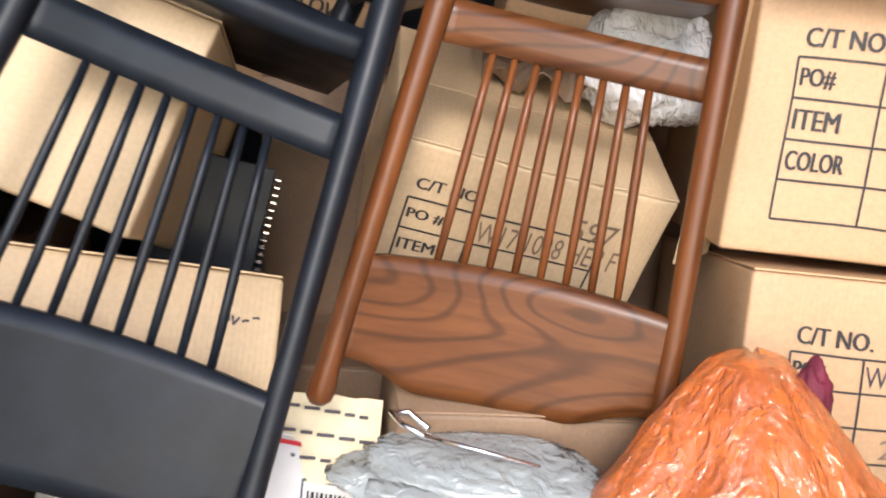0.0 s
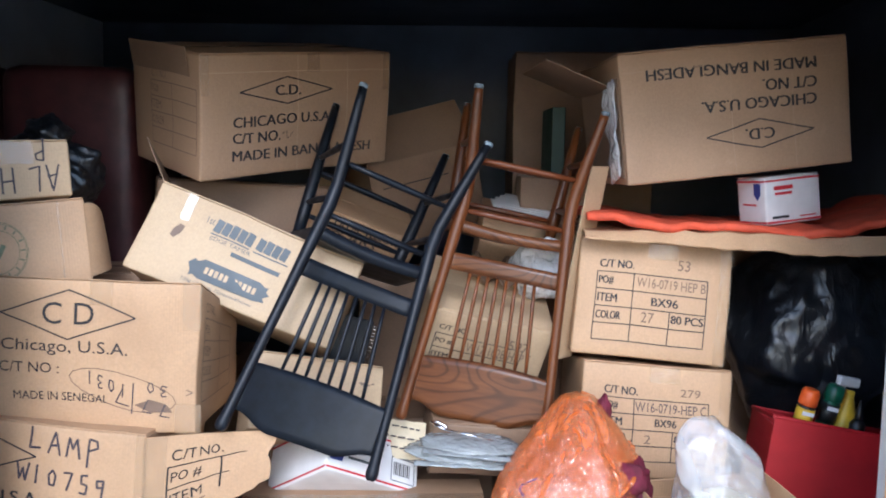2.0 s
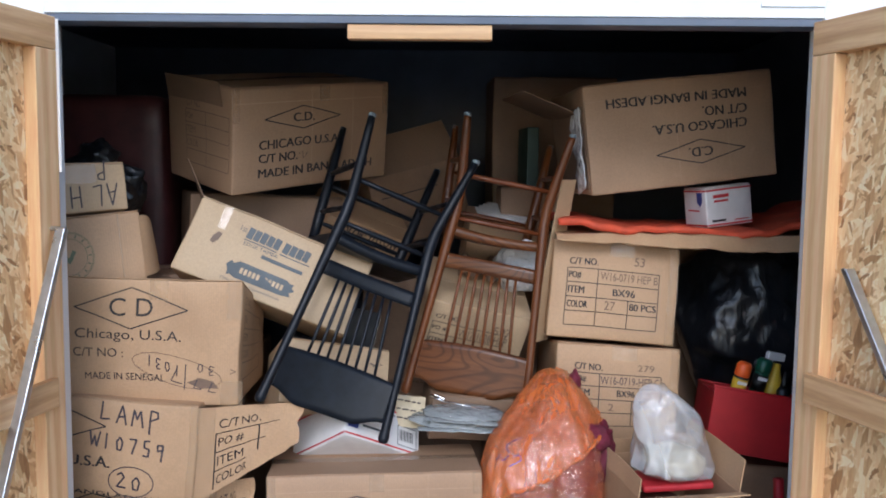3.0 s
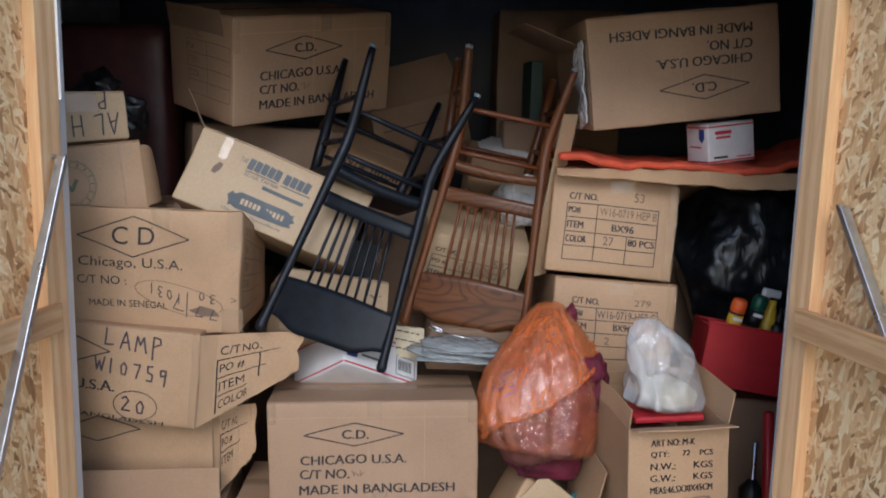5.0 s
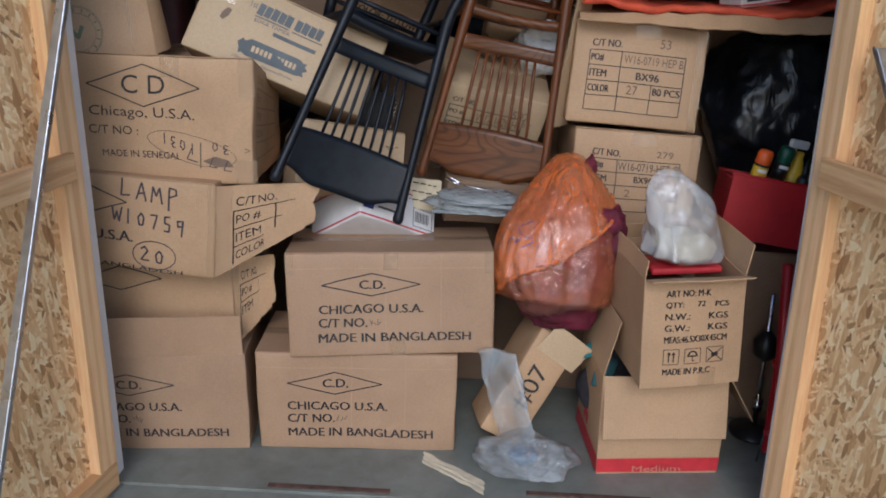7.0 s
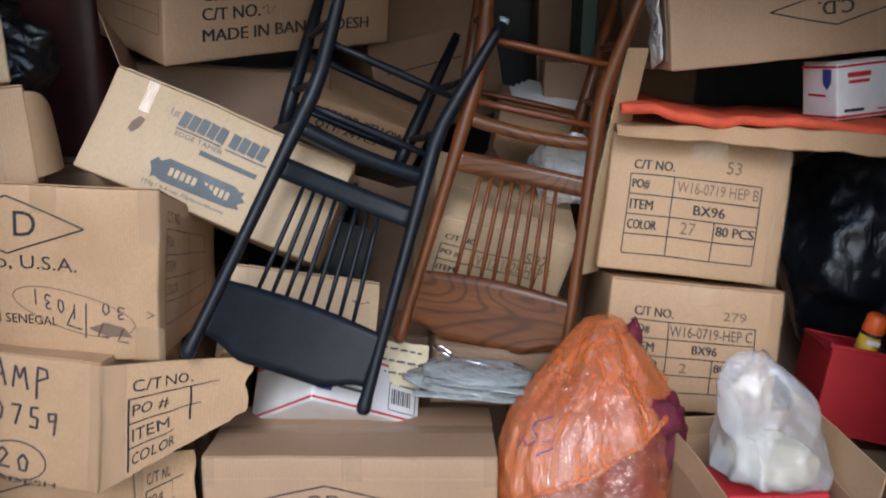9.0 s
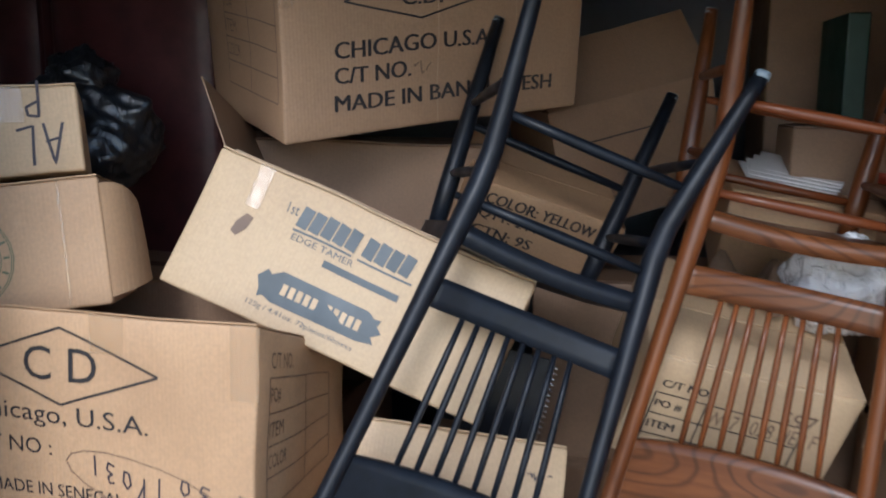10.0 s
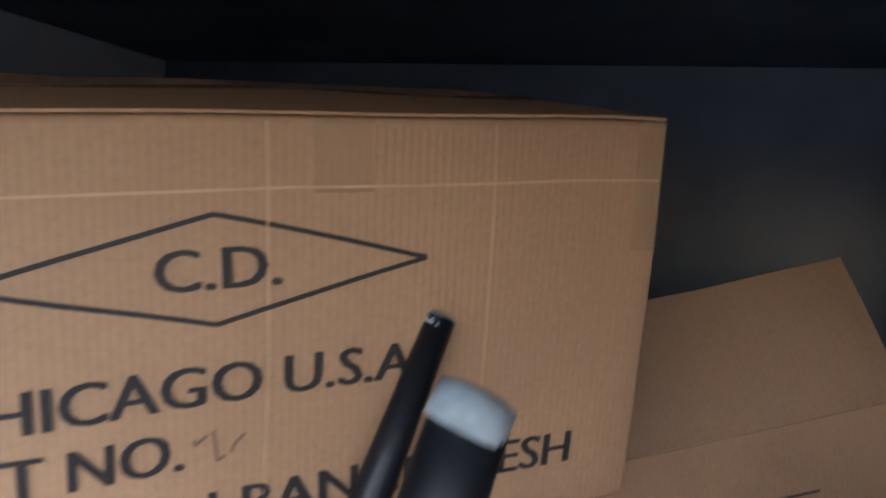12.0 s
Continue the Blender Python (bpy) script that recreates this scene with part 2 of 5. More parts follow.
ORANGE_FILM = film_mat("orange_plastic_film", (0.88, 0.225, 0.05), 0.40, 0.62, 0.09, 15.0, 0.009, (1, 1, 0.28), 0.085)
TINT_FILM = film_mat("pale_orange_cling_film", (0.84, 0.22, 0.075), 0.14, 0.40, 0.09, 17.0, 0.010, (0.25, 1, 1), 0.10)
WHITE_FILM = film_mat("white_plastic_film", (0.80, 0.80, 0.82), 0.72, 0.96, 0.22, 8.0)
WHITE_BAG = film_mat("opaque_white_plastic", (0.88, 0.88, 0.90), 0.97, 1.0, 0.25, 8.0)
POUCH_FILM = film_mat("grey_plastic_pouch", (0.36, 0.385, 0.385), 0.55, 0.9, 0.13, 9.0, 0.008, sheen=0.04)
BAG_FILM = film_mat("milky_plastic_film", (0.80, 0.81, 0.83), 0.16, 0.40, 0.16, 6.0, 0.007, (1, 1, 0.6), 0.05)
CLEAR_FILM = film_mat("clear_plastic_film", (0.66, 0.70, 0.72), 0.10, 0.42, 0.1, 9.0)
CRIMSON = plain_mat("crimson_fabric", (0.105, 0.006, 0.020), 0.75, vary=0.5, scale=18.0, bumpy=0.5)
BROWN_FABRIC = plain_mat("brown_fabric", (0.12, 0.035, 0.025), 0.8, vary=0.4, scale=16.0, bumpy=0.5)


# ---------------------------------------------------------------- building helpers


def mesh_of(name, verts, faces, material, smooth=False):
    me = bpy.data.meshes.new(name)
    me.from_pydata([tuple(v) for v in verts], [], [tuple(f) for f in faces])
    me.materials.append(material)
    me.validate()
    if smooth:
        me.polygons.foreach_set("use_smooth", [True] * len(me.polygons))
    return me


def part(name, vf, material, parent, label="", smooth=False):
    ob = new(name, mesh_of(name, vf[0], vf[1], material, smooth))
    ob.parent = parent
    if label:
        ob["label"] = label
    return ob


def thing(name, m, label, category, group="", kind=""):
    ob = new(name)
    ob.empty_display_size = 0.1
    ob.matrix_world = m
    return tagged(ob, label, category, group, kind)


def solid(name, vf, material, label, category, m=None, smooth=False, kind="", group=""):
    ob = new(name, mesh_of(name, vf[0], vf[1], material, smooth))
    if m is not None:
        ob.matrix_world = m
    return tagged(ob, label, category, group, kind)


def join(*pieces):
    verts, faces = [], []
    for v, f in pieces:
        n = len(verts)
        verts += [Vector(p) for p in v]
        faces += [tuple(i + n for i in q) for q in f]
    return verts, faces


def moved(vf, m):
    return [m @ Vector(p) for p in vf[0]], vf[1]


def warped(vf, fn):
    return [fn(Vector(p)) for p in vf[0]], vf[1]


def steps(size, r, cell):
    """Stations along one side of a rounded block."""
    n = max(1, int(round((size - 2 * r) / cell)))
    inner = [-size / 2 + r + (size - 2 * r) * i / n for i in range(n + 1)]
    return [-size / 2, -size / 2 + r * 0.35] + inner + [size / 2 - r * 0.35, size / 2]


def block(w, d, h, r=0.004, cell=0.08, centre=(0, 0, 0)):
    """A block with rounded edges and a grid of cells on its faces."""
    r = min(r, 0.49 * min(w, d, h))
    size = (w, d, h)
    st = [steps(s, r, cell) for s in size]
    index, verts, faces = {}, [], []

    def vert(p):
        key = tuple(round(c, 5) for c in p)
        if key not in index:
            core = Vector([max(-s / 2 + r, min(s / 2 - r, c)) for c, s in zip(p, size)])
            off = Vector(p) - core
            q = core + off.normalized() * r if off.length > 1e-9 else core
            index[key] = len(verts)
            verts.append(q + Vector(centre))
        return index[key]

    for ax in range(3):
        a, b = [(1, 2), (2, 0), (0, 1)][ax]
        for sgn in (-1, 1):
            for i in range(len(st[a]) - 1):
                for j in range(len(st[b]) - 1):
                    q = []
                    for ii, jj in ((i, j), (i + 1, j), (i + 1, j + 1), (i, j + 1)):
                        p = [0, 0, 0]
                        p[ax], p[a], p[b] = sgn * size[ax] / 2, st[a][ii], st[b][jj]
                        q.append(vert(p))
                    faces.append(q if sgn > 0 else q[::-1])
    return verts, faces


def tube(points, radii, seg=12, squash=1.0):
    """A closed tube through the points, with a radius at each."""
    pts = [Vector(p) for p in points]
    verts, faces = [], []
    side = None
    for i, p in enumerate(pts):
        t = (pts[min(i + 1, len(pts) - 1)] - pts[max(i - 1, 0)]).normalized()
        if side is None:
            side = t.cross(Vector((0.31, 0.95, 0.11))).normalized()
        side = (side - t * side.dot(t)).normalized()
        up = t.cross(side)
        for k in range(seg):
            a = 2 * math.pi * k / seg
            verts.append(p + side * math.cos(a) * radii[i] + up * math.sin(a) * radii[i] * squash)
    for i in range(len(pts) - 1):
        for k in range(seg):
            a, b = i * seg + k, i * seg + (k + 1) % seg
            faces.append((a, b, b + seg, a + seg))
    faces.append(tuple(range(seg))[::-1])
    faces.append(tuple(range((len(pts) - 1) * seg, len(pts) * seg)))
    return verts, faces


def sheet(fn, nu, nv, thick=0.0):
    """A sheet from fn(u, v) with u, v in 0..1; with a thickness it is closed."""
    top = [Vector(fn(i / nu, j / nv)) for j in range(nv + 1) for i in range(nu + 1)]
    quads = [(j * (nu + 1) + i, j * (nu + 1) + i + 1, (j + 1) * (nu + 1) + i + 1, (j + 1) * (nu + 1) + i) for j in range(nv) for i in range(nu)]
    if not thick:
        return top, quads
    normals = [Vector((0, 0, 0)) for _ in top]
    for q in quads:
        n = (top[q[1]] - top[q[0]]).cross(top[q[3]] - top[q[0]])
        for i in q:
            normals[i] += n
    n0 = len(top)
    verts = top + [p - n.normalized() * thick for p, n in zip(top, normals)]
    faces = quads + [tuple(i + n0 for i in q[::-1]) for q in quads]
    ring = [i for i in range(nu + 1)] + [j * (nu + 1) + nu for j in range(1, nv + 1)] + [nv * (nu + 1) + i for i in range(nu - 1, -1, -1)] + [j * (nu + 1) for j in range(nv - 1, 0, -1)]
    for a, b in zip(ring, ring[1:] + ring[:1]):
        faces.append((b, a, a + n0, b + n0))
    return verts, faces


def blob(size, seed, rough=0.18, fine=0.05, n=40, flat=0.0, shape=None, crease=9.0, facets=0):
    """A lumpy closed bag, size in metres; shape(theta, phi) may scale its radius."""
    verts, faces = [], []
    nv = n * 2 // 3
    off = Vector((seed * 3.7, seed * 1.9, seed * 5.3))
    rng = random.Random(seed)
    planes = [(Vector((rng.gauss(0, 1), rng.gauss(0, 1), rng.gauss(0, 1))).normalized(), rng.uniform(0.78, 0.98)) for _ in range(facets)]
    for j in range(nv + 1):
        ph = math.pi * j / nv
        for i in range(n):
            th = 2 * math.pi * i / n
            d = Vector((math.sin(ph) * math.cos(th), math.sin(ph) * math.sin(th), math.cos(ph)))
            r = 1 + rough * noise.noise(d * 1.7 + off)
            for pn, ph_ in planes:
                k = d.dot(pn)
                if k > 0.2:
                    cut = ph_ / k
                    r = min(r, cut) * 0.75 + 0.25 * r if cut < r else r
            ridge = 1 - abs(noise.noise(d * crease * 0.45 + off * 2)) * 2
            r += fine * ridge + fine * 0.6 * noise.noise(d * crease + off)
            if shape:
                r *= shape(th, ph)
            p = Vector((d.x * size[0] / 2 * r, d.y * size[1] / 2 * r, d.z * size[2] / 2 * r))
            if flat and p.z < -flat * size[2] / 2:
                p.z = -flat * size[2] / 2 + 0.12 * (p.z + flat * size[2] / 2)
            verts.append(p)
    for j in range(nv):
        for i in range(n):
            a, b = j * n + i, j * n + (i + 1) % n
            faces.append((a, a + n, b + n, b))
    return verts, faces


GLYPHS = {}


def lettering(text):
    """The letters of a text as a flat mesh in a box 0..1 by 0..1."""
    if text not in GLYPHS:
        cu = bpy.data.curves.new("lettering", "FONT")
        cu.body, cu.resolution_u, cu.offset = text, 3, 0.0
        ob = new("lettering", cu)
        bpy.context.view_layer.update()
        me = bpy.data.meshes.new_from_object(ob.evaluated_get(bpy.context.evaluated_depsgraph_get()))
        v = np.array([tuple(p.co) for p in me.vertices])
        f = [tuple(p.vertices) for p in me.polygons]
        lo, hi = v.min(0), v.max(0)
        GLYPHS[text] = ([((p[0] - lo[0]) / (hi[0] - lo[0]), (p[1] - lo[1]) / (hi[1] - lo[1])) for p in v], f)
        bpy.data.objects.remove(ob)
        bpy.data.curves.remove(cu)
        bpy.data.meshes.remove(me)
    return GLYPHS[text]


def stroke(points, width):
    """A flat pen line through 2D points."""
    verts, faces = [], []
    pts = [Vector((*p, 0)) for p in points]
    for i, p in enumerate(pts):
        t = (pts[min(i + 1, len(pts) - 1)] - pts[max(i - 1, 0)]).normalized()
        s = Vector((-t.y, t.x, 0)) * width / 2
        verts += [p + s, p - s]
        if i:
            faces.append((2 * i - 2, 2 * i - 1, 2 * i + 1, 2 * i))
    return [(v.x, v.y) for v in verts], faces


def densify(points, n=8):
    out = []
    for a, b in zip(points, points[1:]):
        out += [(a[0] + (b[0] - a[0]) * i / n, a[1] + (b[1] - a[1]) * i / n) for i in range(n)]
    return out + [points[-1]]


# pen strokes of handwritten letters, in a box 1 by 1 (x to the right, y down)
PEN_LETTERS = {
    "L": [[(0.1, 0.0), (0.0, 0.95), (0.7, 0.85)]],
    "A": [[(0.0, 1.0), (0.45, 0.0), (0.8, 1.0)], [(0.1, 0.65), (0.75, 0.55)]],
    "M": [[(0.0, 1.0), (0.15, 0.1), (0.4, 0.6), (0.65, 0.1), (0.85, 1.0)]],
    "P": [[(0.1, 1.3), (0.2, 0.0), (0.7, 0.05), (0.75, 0.35), (0.2, 0.55)]],
    "H": [[(0.05, 0.0), (0.1, 1.0)], [(0.75, 0.0), (0.75, 1.0)], [(0.1, 0.5), (0.75, 0.45)]],
    "W": [[(0.0, 0.0), (0.2, 0.9), (0.45, 0.3), (0.65, 0.95), (0.95, 0.0)]],
    "1": [[(0.35, 0.0), (0.3, 1.0)]],
    "0": [[(0.4, 0.1), (0.1, 0.4), (0.2, 0.9), (0.55, 0.9), (0.65, 0.4), (0.4, 0.1)]],
    "7": [[(0.05, 0.1), (0.7, 0.05), (0.35, 1.0)]],
    "5": [[(0.7, 0.0), (0.2, 0.05), (0.2, 0.45), (0.65, 0.5), (0.6, 0.95), (0.1, 0.95)]],
    "9": [[(0.65, 0.1), (0.15, 0.15), (0.2, 0.5), (0.65, 0.4), (0.65, 0.05), (0.55, 1.1)]],
    "3": [[(0.1, 0.1), (0.5, 0.0), (0.6, 0.25), (0.25, 0.45), (0.65, 0.6), (0.5, 0.95), (0.05, 0.9)]],
    "2": [[(0.05, 0.2), (0.4, 0.0), (0.65, 0.25), (0.05, 0.95), (0.8, 0.9)]],
}


# ---------------------------------------------------------------- cartons


class Carton:
    """A cardboard box: a thing with a body, tape, printing and, where it is open, flaps. Local x runs along
    its front, y into it, z up from its base."""

    def __init__(self, centre, turn, dims, label, mat=None, seed=1, dent=0.006, group="stacked cardboard boxes", name="cardboard_box"):
        self.w, self.d, self.h = dims
        m = pose(*centre, *turn) @ Matrix.Translation((0, 0, -self.h / 2))
        self.ob = thing(name, m, label, "box", group)
        self.mat, self.seed, self.dent, self.slump = mat or CARD, seed, dent, 0.0

    def warp(self, p):
        p = p - Vector((0, 0, self.slump * max(0.0, p.y + self.d / 2) * p.z / self.h))
        q = p * 3.2 + Vector((self.seed * 7.1, self.seed * 3.3, self.seed * 1.7))
        return p + noise.noise_vector(q) * self.dent + noise.noise_vector(q * 2.7) * self.dent * 0.35

    def put(self, name, vf, mat, label="", smooth=True, parent=None):
        ob = part(name, warped(vf, self.warp), mat, parent or self.ob, label, smooth)
        return tagged(ob, kind="stuff" if name in ("printing", "handwriting") else "")

    def closed(self, tape=True, seam=True):
        w, d, h = self.w, self.d, self.h
        self.put("body", block(w, d, h, 0.007, 0.045, (0, 0, h / 2)), self.mat)
        if seam:
            for sgn in (-1, 1):
                self.put("flap", block(w - 0.004, d / 2 - 0.003, 0.003, 0.001, 0.06, (0, sgn * d / 4, h + 0.0022)), self.mat, smooth=False)
        if tape:
            self.put("tape", block(w * 0.995, 0.05, 0.0012, 0.0004, 0.05, (0, 0, h + 0.0048)), TAPE, "glossy brown packing tape", False)
        return self

    def tape_front(self, s, top=True, length=0.06, width=0.05):
        """A tail of tape over the middle of an edge of the front."""
        z = self.h - length / 2 if top else length / 2
        self.put("tape", block(width, 0.0012, length, 0.0004, 0.03, ((s - 0.5) * self.w, -self.d / 2 - 0.0012, z)), TAPE, "glossy brown packing tape", False)

    def tape_edge(self, s, r0=0.0, r1=1.0, width=0.05):
        z0, z1 = self.h * (1 - r1), self.h * (1 - r0)
        self.put("tape", block(width, 0.0012, z1 - z0, 0.0004, 0.03, ((s - 0.5) * self.w, -self.d / 2 - 0.0012, (z0 + z1) / 2)), TAPE, "glossy packing tape", False)

    def opened(self, flaps, inside=None, wall=0.005):
        """flaps: side -> (angle from upright, outwards positive; length)."""
        w, d, h, t = self.w, self.d, self.h, wall
        pieces = [block(w, t, h, 0.002, 0.05, (0, -d / 2 + t / 2, h / 2)), block(w, t, h, 0.002, 0.05, (0, d / 2 - t / 2, h / 2)),
                  block(t, d - 2 * t, h, 0.002, 0.05, (-w / 2 + t / 2, 0, h / 2)), block(t, d - 2 * t, h, 0.002, 0.05, (w / 2 - t / 2, 0, h / 2)),
                  block(w - 2 * t, d - 2 * t, t, 0.002, 0.05, (0, 0, t / 2))]
        for piece in pieces[:4]:
            self.put("side", piece, self.mat, smooth=False)
        self.put("bottom", pieces[4], self.mat, smooth=False)
        for side, (angle, length) in flaps.items():
            span = w if side in "fb" else d
            vf = block(span * 0.985, 0.004, length, 0.0015, 0.05, (0, 0, length / 2))
            bend = Matrix.Rotation(radians(angle), 4, "X")
            turn = {"f": 0, "r": 90, "b": 180, "l": -90}[side]
            reach = d / 2 if side in "fb" else w / 2
            m = Matrix.Rotation(radians(turn), 4, "Z") @ Matrix.Translation((0, -reach + 0.002, h)) @ bend
            self.put("flap", moved(vf, m), inside or self.mat, "open cardboard flap", False)
        return self

    def spot(self, face, s, r, lift=0.0016):
        w, d, h = self.w, self.d, self.h
        u = s - 0.5
        z = h * (1 - r)
        if face == "f":
            return Vector((u * w, -d / 2 - lift, z))
        if face == "r":
            return Vector((w / 2 + lift, u * d, z))
        if face == "l":
            return Vector((-w / 2 - lift, -u * d, z))
        return Vector((u * w, (0.5 - r) * d, h + lift + 0.005))

    def mark(self, flat, face="f", mat=None, name="printing", lift=0.0016):
        """flat: 2D vertices as fractions (s from the left, r from the top) and faces."""
        return self.put(name, ([self.spot(face, s, r, lift) for s, r in flat[0]], flat[1]), mat or INK, smooth=False)

    def text(self, words, s0, s1, r0, r1, face="f", mat=None, slant=0.0, flip=False, name="printing"):
        v, f = lettering(words)
        out = []
        for a, b in v:
            if flip:
                a, b = 1 - a, 1 - b
            out.append((s0 + (s1 - s0) * a, r1 - (r1 - r0) * b + slant * (a - 0.5)))
        if mat is None:
            n, bold = len(out), (r1 - r0) * self.h / self.w * 0.075
            spots = [self.spot(face, s, r) for s, r in out] + [self.spot(face, s + bold, r, 0.0019) for s, r in out]
            return self.put(name, (spots, list(f) + [tuple(i + n for i in q) for q in f]), INK, smooth=False)
        return self.mark((out, f), face, mat, name)

    def line(self, points, width=0.004, face="f", mat=None, name="printing"):
        """A printed line; width in metres."""
        span = self.w if face in "ft" else self.d
        k = span / self.h
        flat = stroke([(s * k, r) for s, r in densify(points)], width / self.h)
        return self.mark(([(s / k, r) for s, r in flat[0]], flat[1]), face, mat, name)

    def diamond(self, s, r, hs, hr, face="f", width=0.004):
        pts = [(s - hs, r), (s, r - hr), (s + hs, r), (s, r + hr), (s - hs, r)]
        for a, b in zip(pts, pts[1:]):
            self.line([a, b], width, face)

    def scribble(self, s0, s1, r, size, n=9, face="f", mat=None, width=0.004, seed=3):
        """Handwriting that cannot be read, as loose pen strokes."""
        rng = random.Random(seed)
        for i in range(n):
            s = s0 + (s1 - s0) * (i + 0.5) / n
            dw = (s1 - s0) / n * 0.35
            pts = [(s - dw, r + rng.uniform(-1, 1) * size), (s + rng.uniform(-1, 1) * dw, r + rng.uniform(-1, 1) * size), (s + dw, r + rng.uniform(-1, 1) * size)]
            self.line(pts, width, face, mat or PEN, "handwriting")

    def penned(self, words, s0, s1, r0, r1, slant=0.0, width=0.006, flip=False, mat=None, face="f"):
        """Handwriting in pen strokes."""
        n = len(words)
        for i, c in enumerate(words):
            for pts in PEN_LETTERS.get(c, []):
                out = []
                for x, y in pts:
                    a, b = (i + x * 0.82) / n, y
                    if flip:
                        a, b = 1 - a, 1 - b
                    out.append((s0 + (s1 - s0) * a, r0 + (r1 - r0) * b + slant * (a - 0.5)))
                self.line(out, width, face, mat or PEN, "handwriting")

    def shipping_face(self, flip=False, number=True, mid=0.405):
        """The printed face with the diamond and three lines."""
        def f(s, r):
            return (1 - s, 1 - r) if flip else (s, r)
        c = f(mid, 0.305)
        self.diamond(c[0], c[1], 0.238, 0.112)
        for words, s0, s1, r in (("C.D.", mid - 0.060, mid + 0.066, 0.303), ("CHICAGO U.S.A.", 0.152, 0.656, 0.54), ("C/T NO.", 0.150, 0.385, 0.672), ("MADE IN BANGLADESH", 0.148, 0.888, 0.818)):
            a, b = f(s0, r), f(s1, r)
            self.text(words, min(a[0], b[0]), max(a[0], b[0]), a[1] - 0.043, a[1] + 0.043, flip=flip)
        if number:
            a, b = f(0.395, 0.675), f(0.455, 0.675)
            self.scribble(min(a[0], b[0]), max(a[0], b[0]), a[1], 0.04, 3, mat=PENCIL, width=0.003, seed=self.seed)

    def table_face(self, face="f", s0=0.11, s1=0.84, top=0.30, row=0.142, rows=4, mid=0.33, right=0.59, words=("C/T NO.", "PO#", "ITEM", "COLOR"), split=2, mat=None):
        """The printed form: a ruled table with its captions."""
        bot = top + row * rows
        for i in range(rows + 1):
            self.line([(s0, top + row * i), (s1, top + row * i)], 0.003, face, mat)
        for s in (s0, mid, s1):
            self.line([(s, top), (s, bot)], 0.003, face, mat)
        if right:
            self.line([(right, top + split * row), (right, bot)], 0.003, face)
        for i, w in enumerate(words):
            r = top + row * (i - 0.5)
            ln = 0.032 * len(w)
            self.text(w, s0 + 0.012, s0 + 0.012 + ln, r - 0.035, r + 0.035, face, mat)


# ---------------------------------------------------------------- the unit: floor, walls, doors

X0, X1, YF, LINTEL = -1.168, 0.972, 0.42, 2.155      # doorway
XL, XR, YB, ZC = -2.05, 1.55, 3.1, 2.42               # inner faces of the unit


def slab(name, lo, hi, mat, label, category, r=0.002, cell=0.5):
    c = [(a + b) / 2 for a, b in zip(lo, hi)]
    return solid(name, block(hi[0] - lo[0], hi[1] - lo[1], hi[2] - lo[2], r, cell), mat, label, category, Matrix.Translation(c), kind="structure")


slab("ground", (-60, -60, -0.30), (60, 60, -0.012), CONCRETE, "grey concrete yard in front of the storage unit", "ground", cell=20)
slab("floor", (XL, YF + 0.02, -0.012), (XR, YB, 0.0), CONCRETE, "stained grey-green concrete floor of the storage unit", "floor")
# left wall coloured as lit; back, right and ceiling coloured as shaded
slab("wall_back", (XL - 0.1, YB, -0.012), (XR + 0.1, YB + 0.1, ZC), SHADED_WALL, "grey painted back partition, darkened for its shade", "wall")
slab("wall_left", (XL - 0.1, YF + 0.1, -0.012), (XL, YB, ZC), LIT_WALL, "pale grey painted side partition of the storage unit, lightened for the light on it", "wall")
slab("wall_right", (XR, YF + 0.1, -0.012), (XR + 0.1, YB, ZC), SHADED_WALL, "grey painted side partition, darkened for its shade", "wall")
slab("ceiling", (XL - 0.1, YF, ZC), (XR + 0.1, YB + 0.1, ZC + 0.1), SHADED_WALL, "dark unlit ceiling of the storage unit", "ceiling")
slab("wall_front_left", (-3.6, YF, -0.012), (X0, YF + 0.1, ZC), WHITE_STEEL, "white painted front wall beside the doorway", "wall")
slab("wall_front_right", (X1, YF, -0.012), (3.6, YF + 0.1, ZC), WHITE_STEEL, "white painted front wall beside the doorway", "wall")
slab("lintel", (X0, YF, LINTEL), (X1, YF + 0.1, ZC), WHITE_STEEL, "white painted lintel over the double doors", "lintel")
slab("wall_front_top", (-3.6, YF, ZC), (3.6, YF + 0.1, 3.4), WHITE_STEEL, "white painted steel facade above the doorway", "wall", cell=1)
slab("trim", (X0 + 0.003, YF + 0.004, LINTEL - 0.022), (X1 - 0.003, YF + 0.09, LINTEL - 0.001), SHADED_WALL, "dark metal strip under the lintel", "trim")

solid("wood_block", block(0.40, 0.038, 0.040, 0.003, 0.1), PINE_X, "short pine batten fixed under the lintel as a door stop", "batten", Matrix.Translation((-0.127, YF + 0.03, LINTEL - 0.043)))
for x0, x1, y in ((-0.65, -0.24, 0.465), (0.21, 0.62, 0.50)):
    solid("threshold_strip", block(x1 - x0, 0.022, 0.005, 0.001, 0.1), RUST, "rusty brown metal strip set in the concrete threshold", "strip", Matrix.Translation(((x0 + x1) / 2, y, 0.0026)), group="threshold strips")


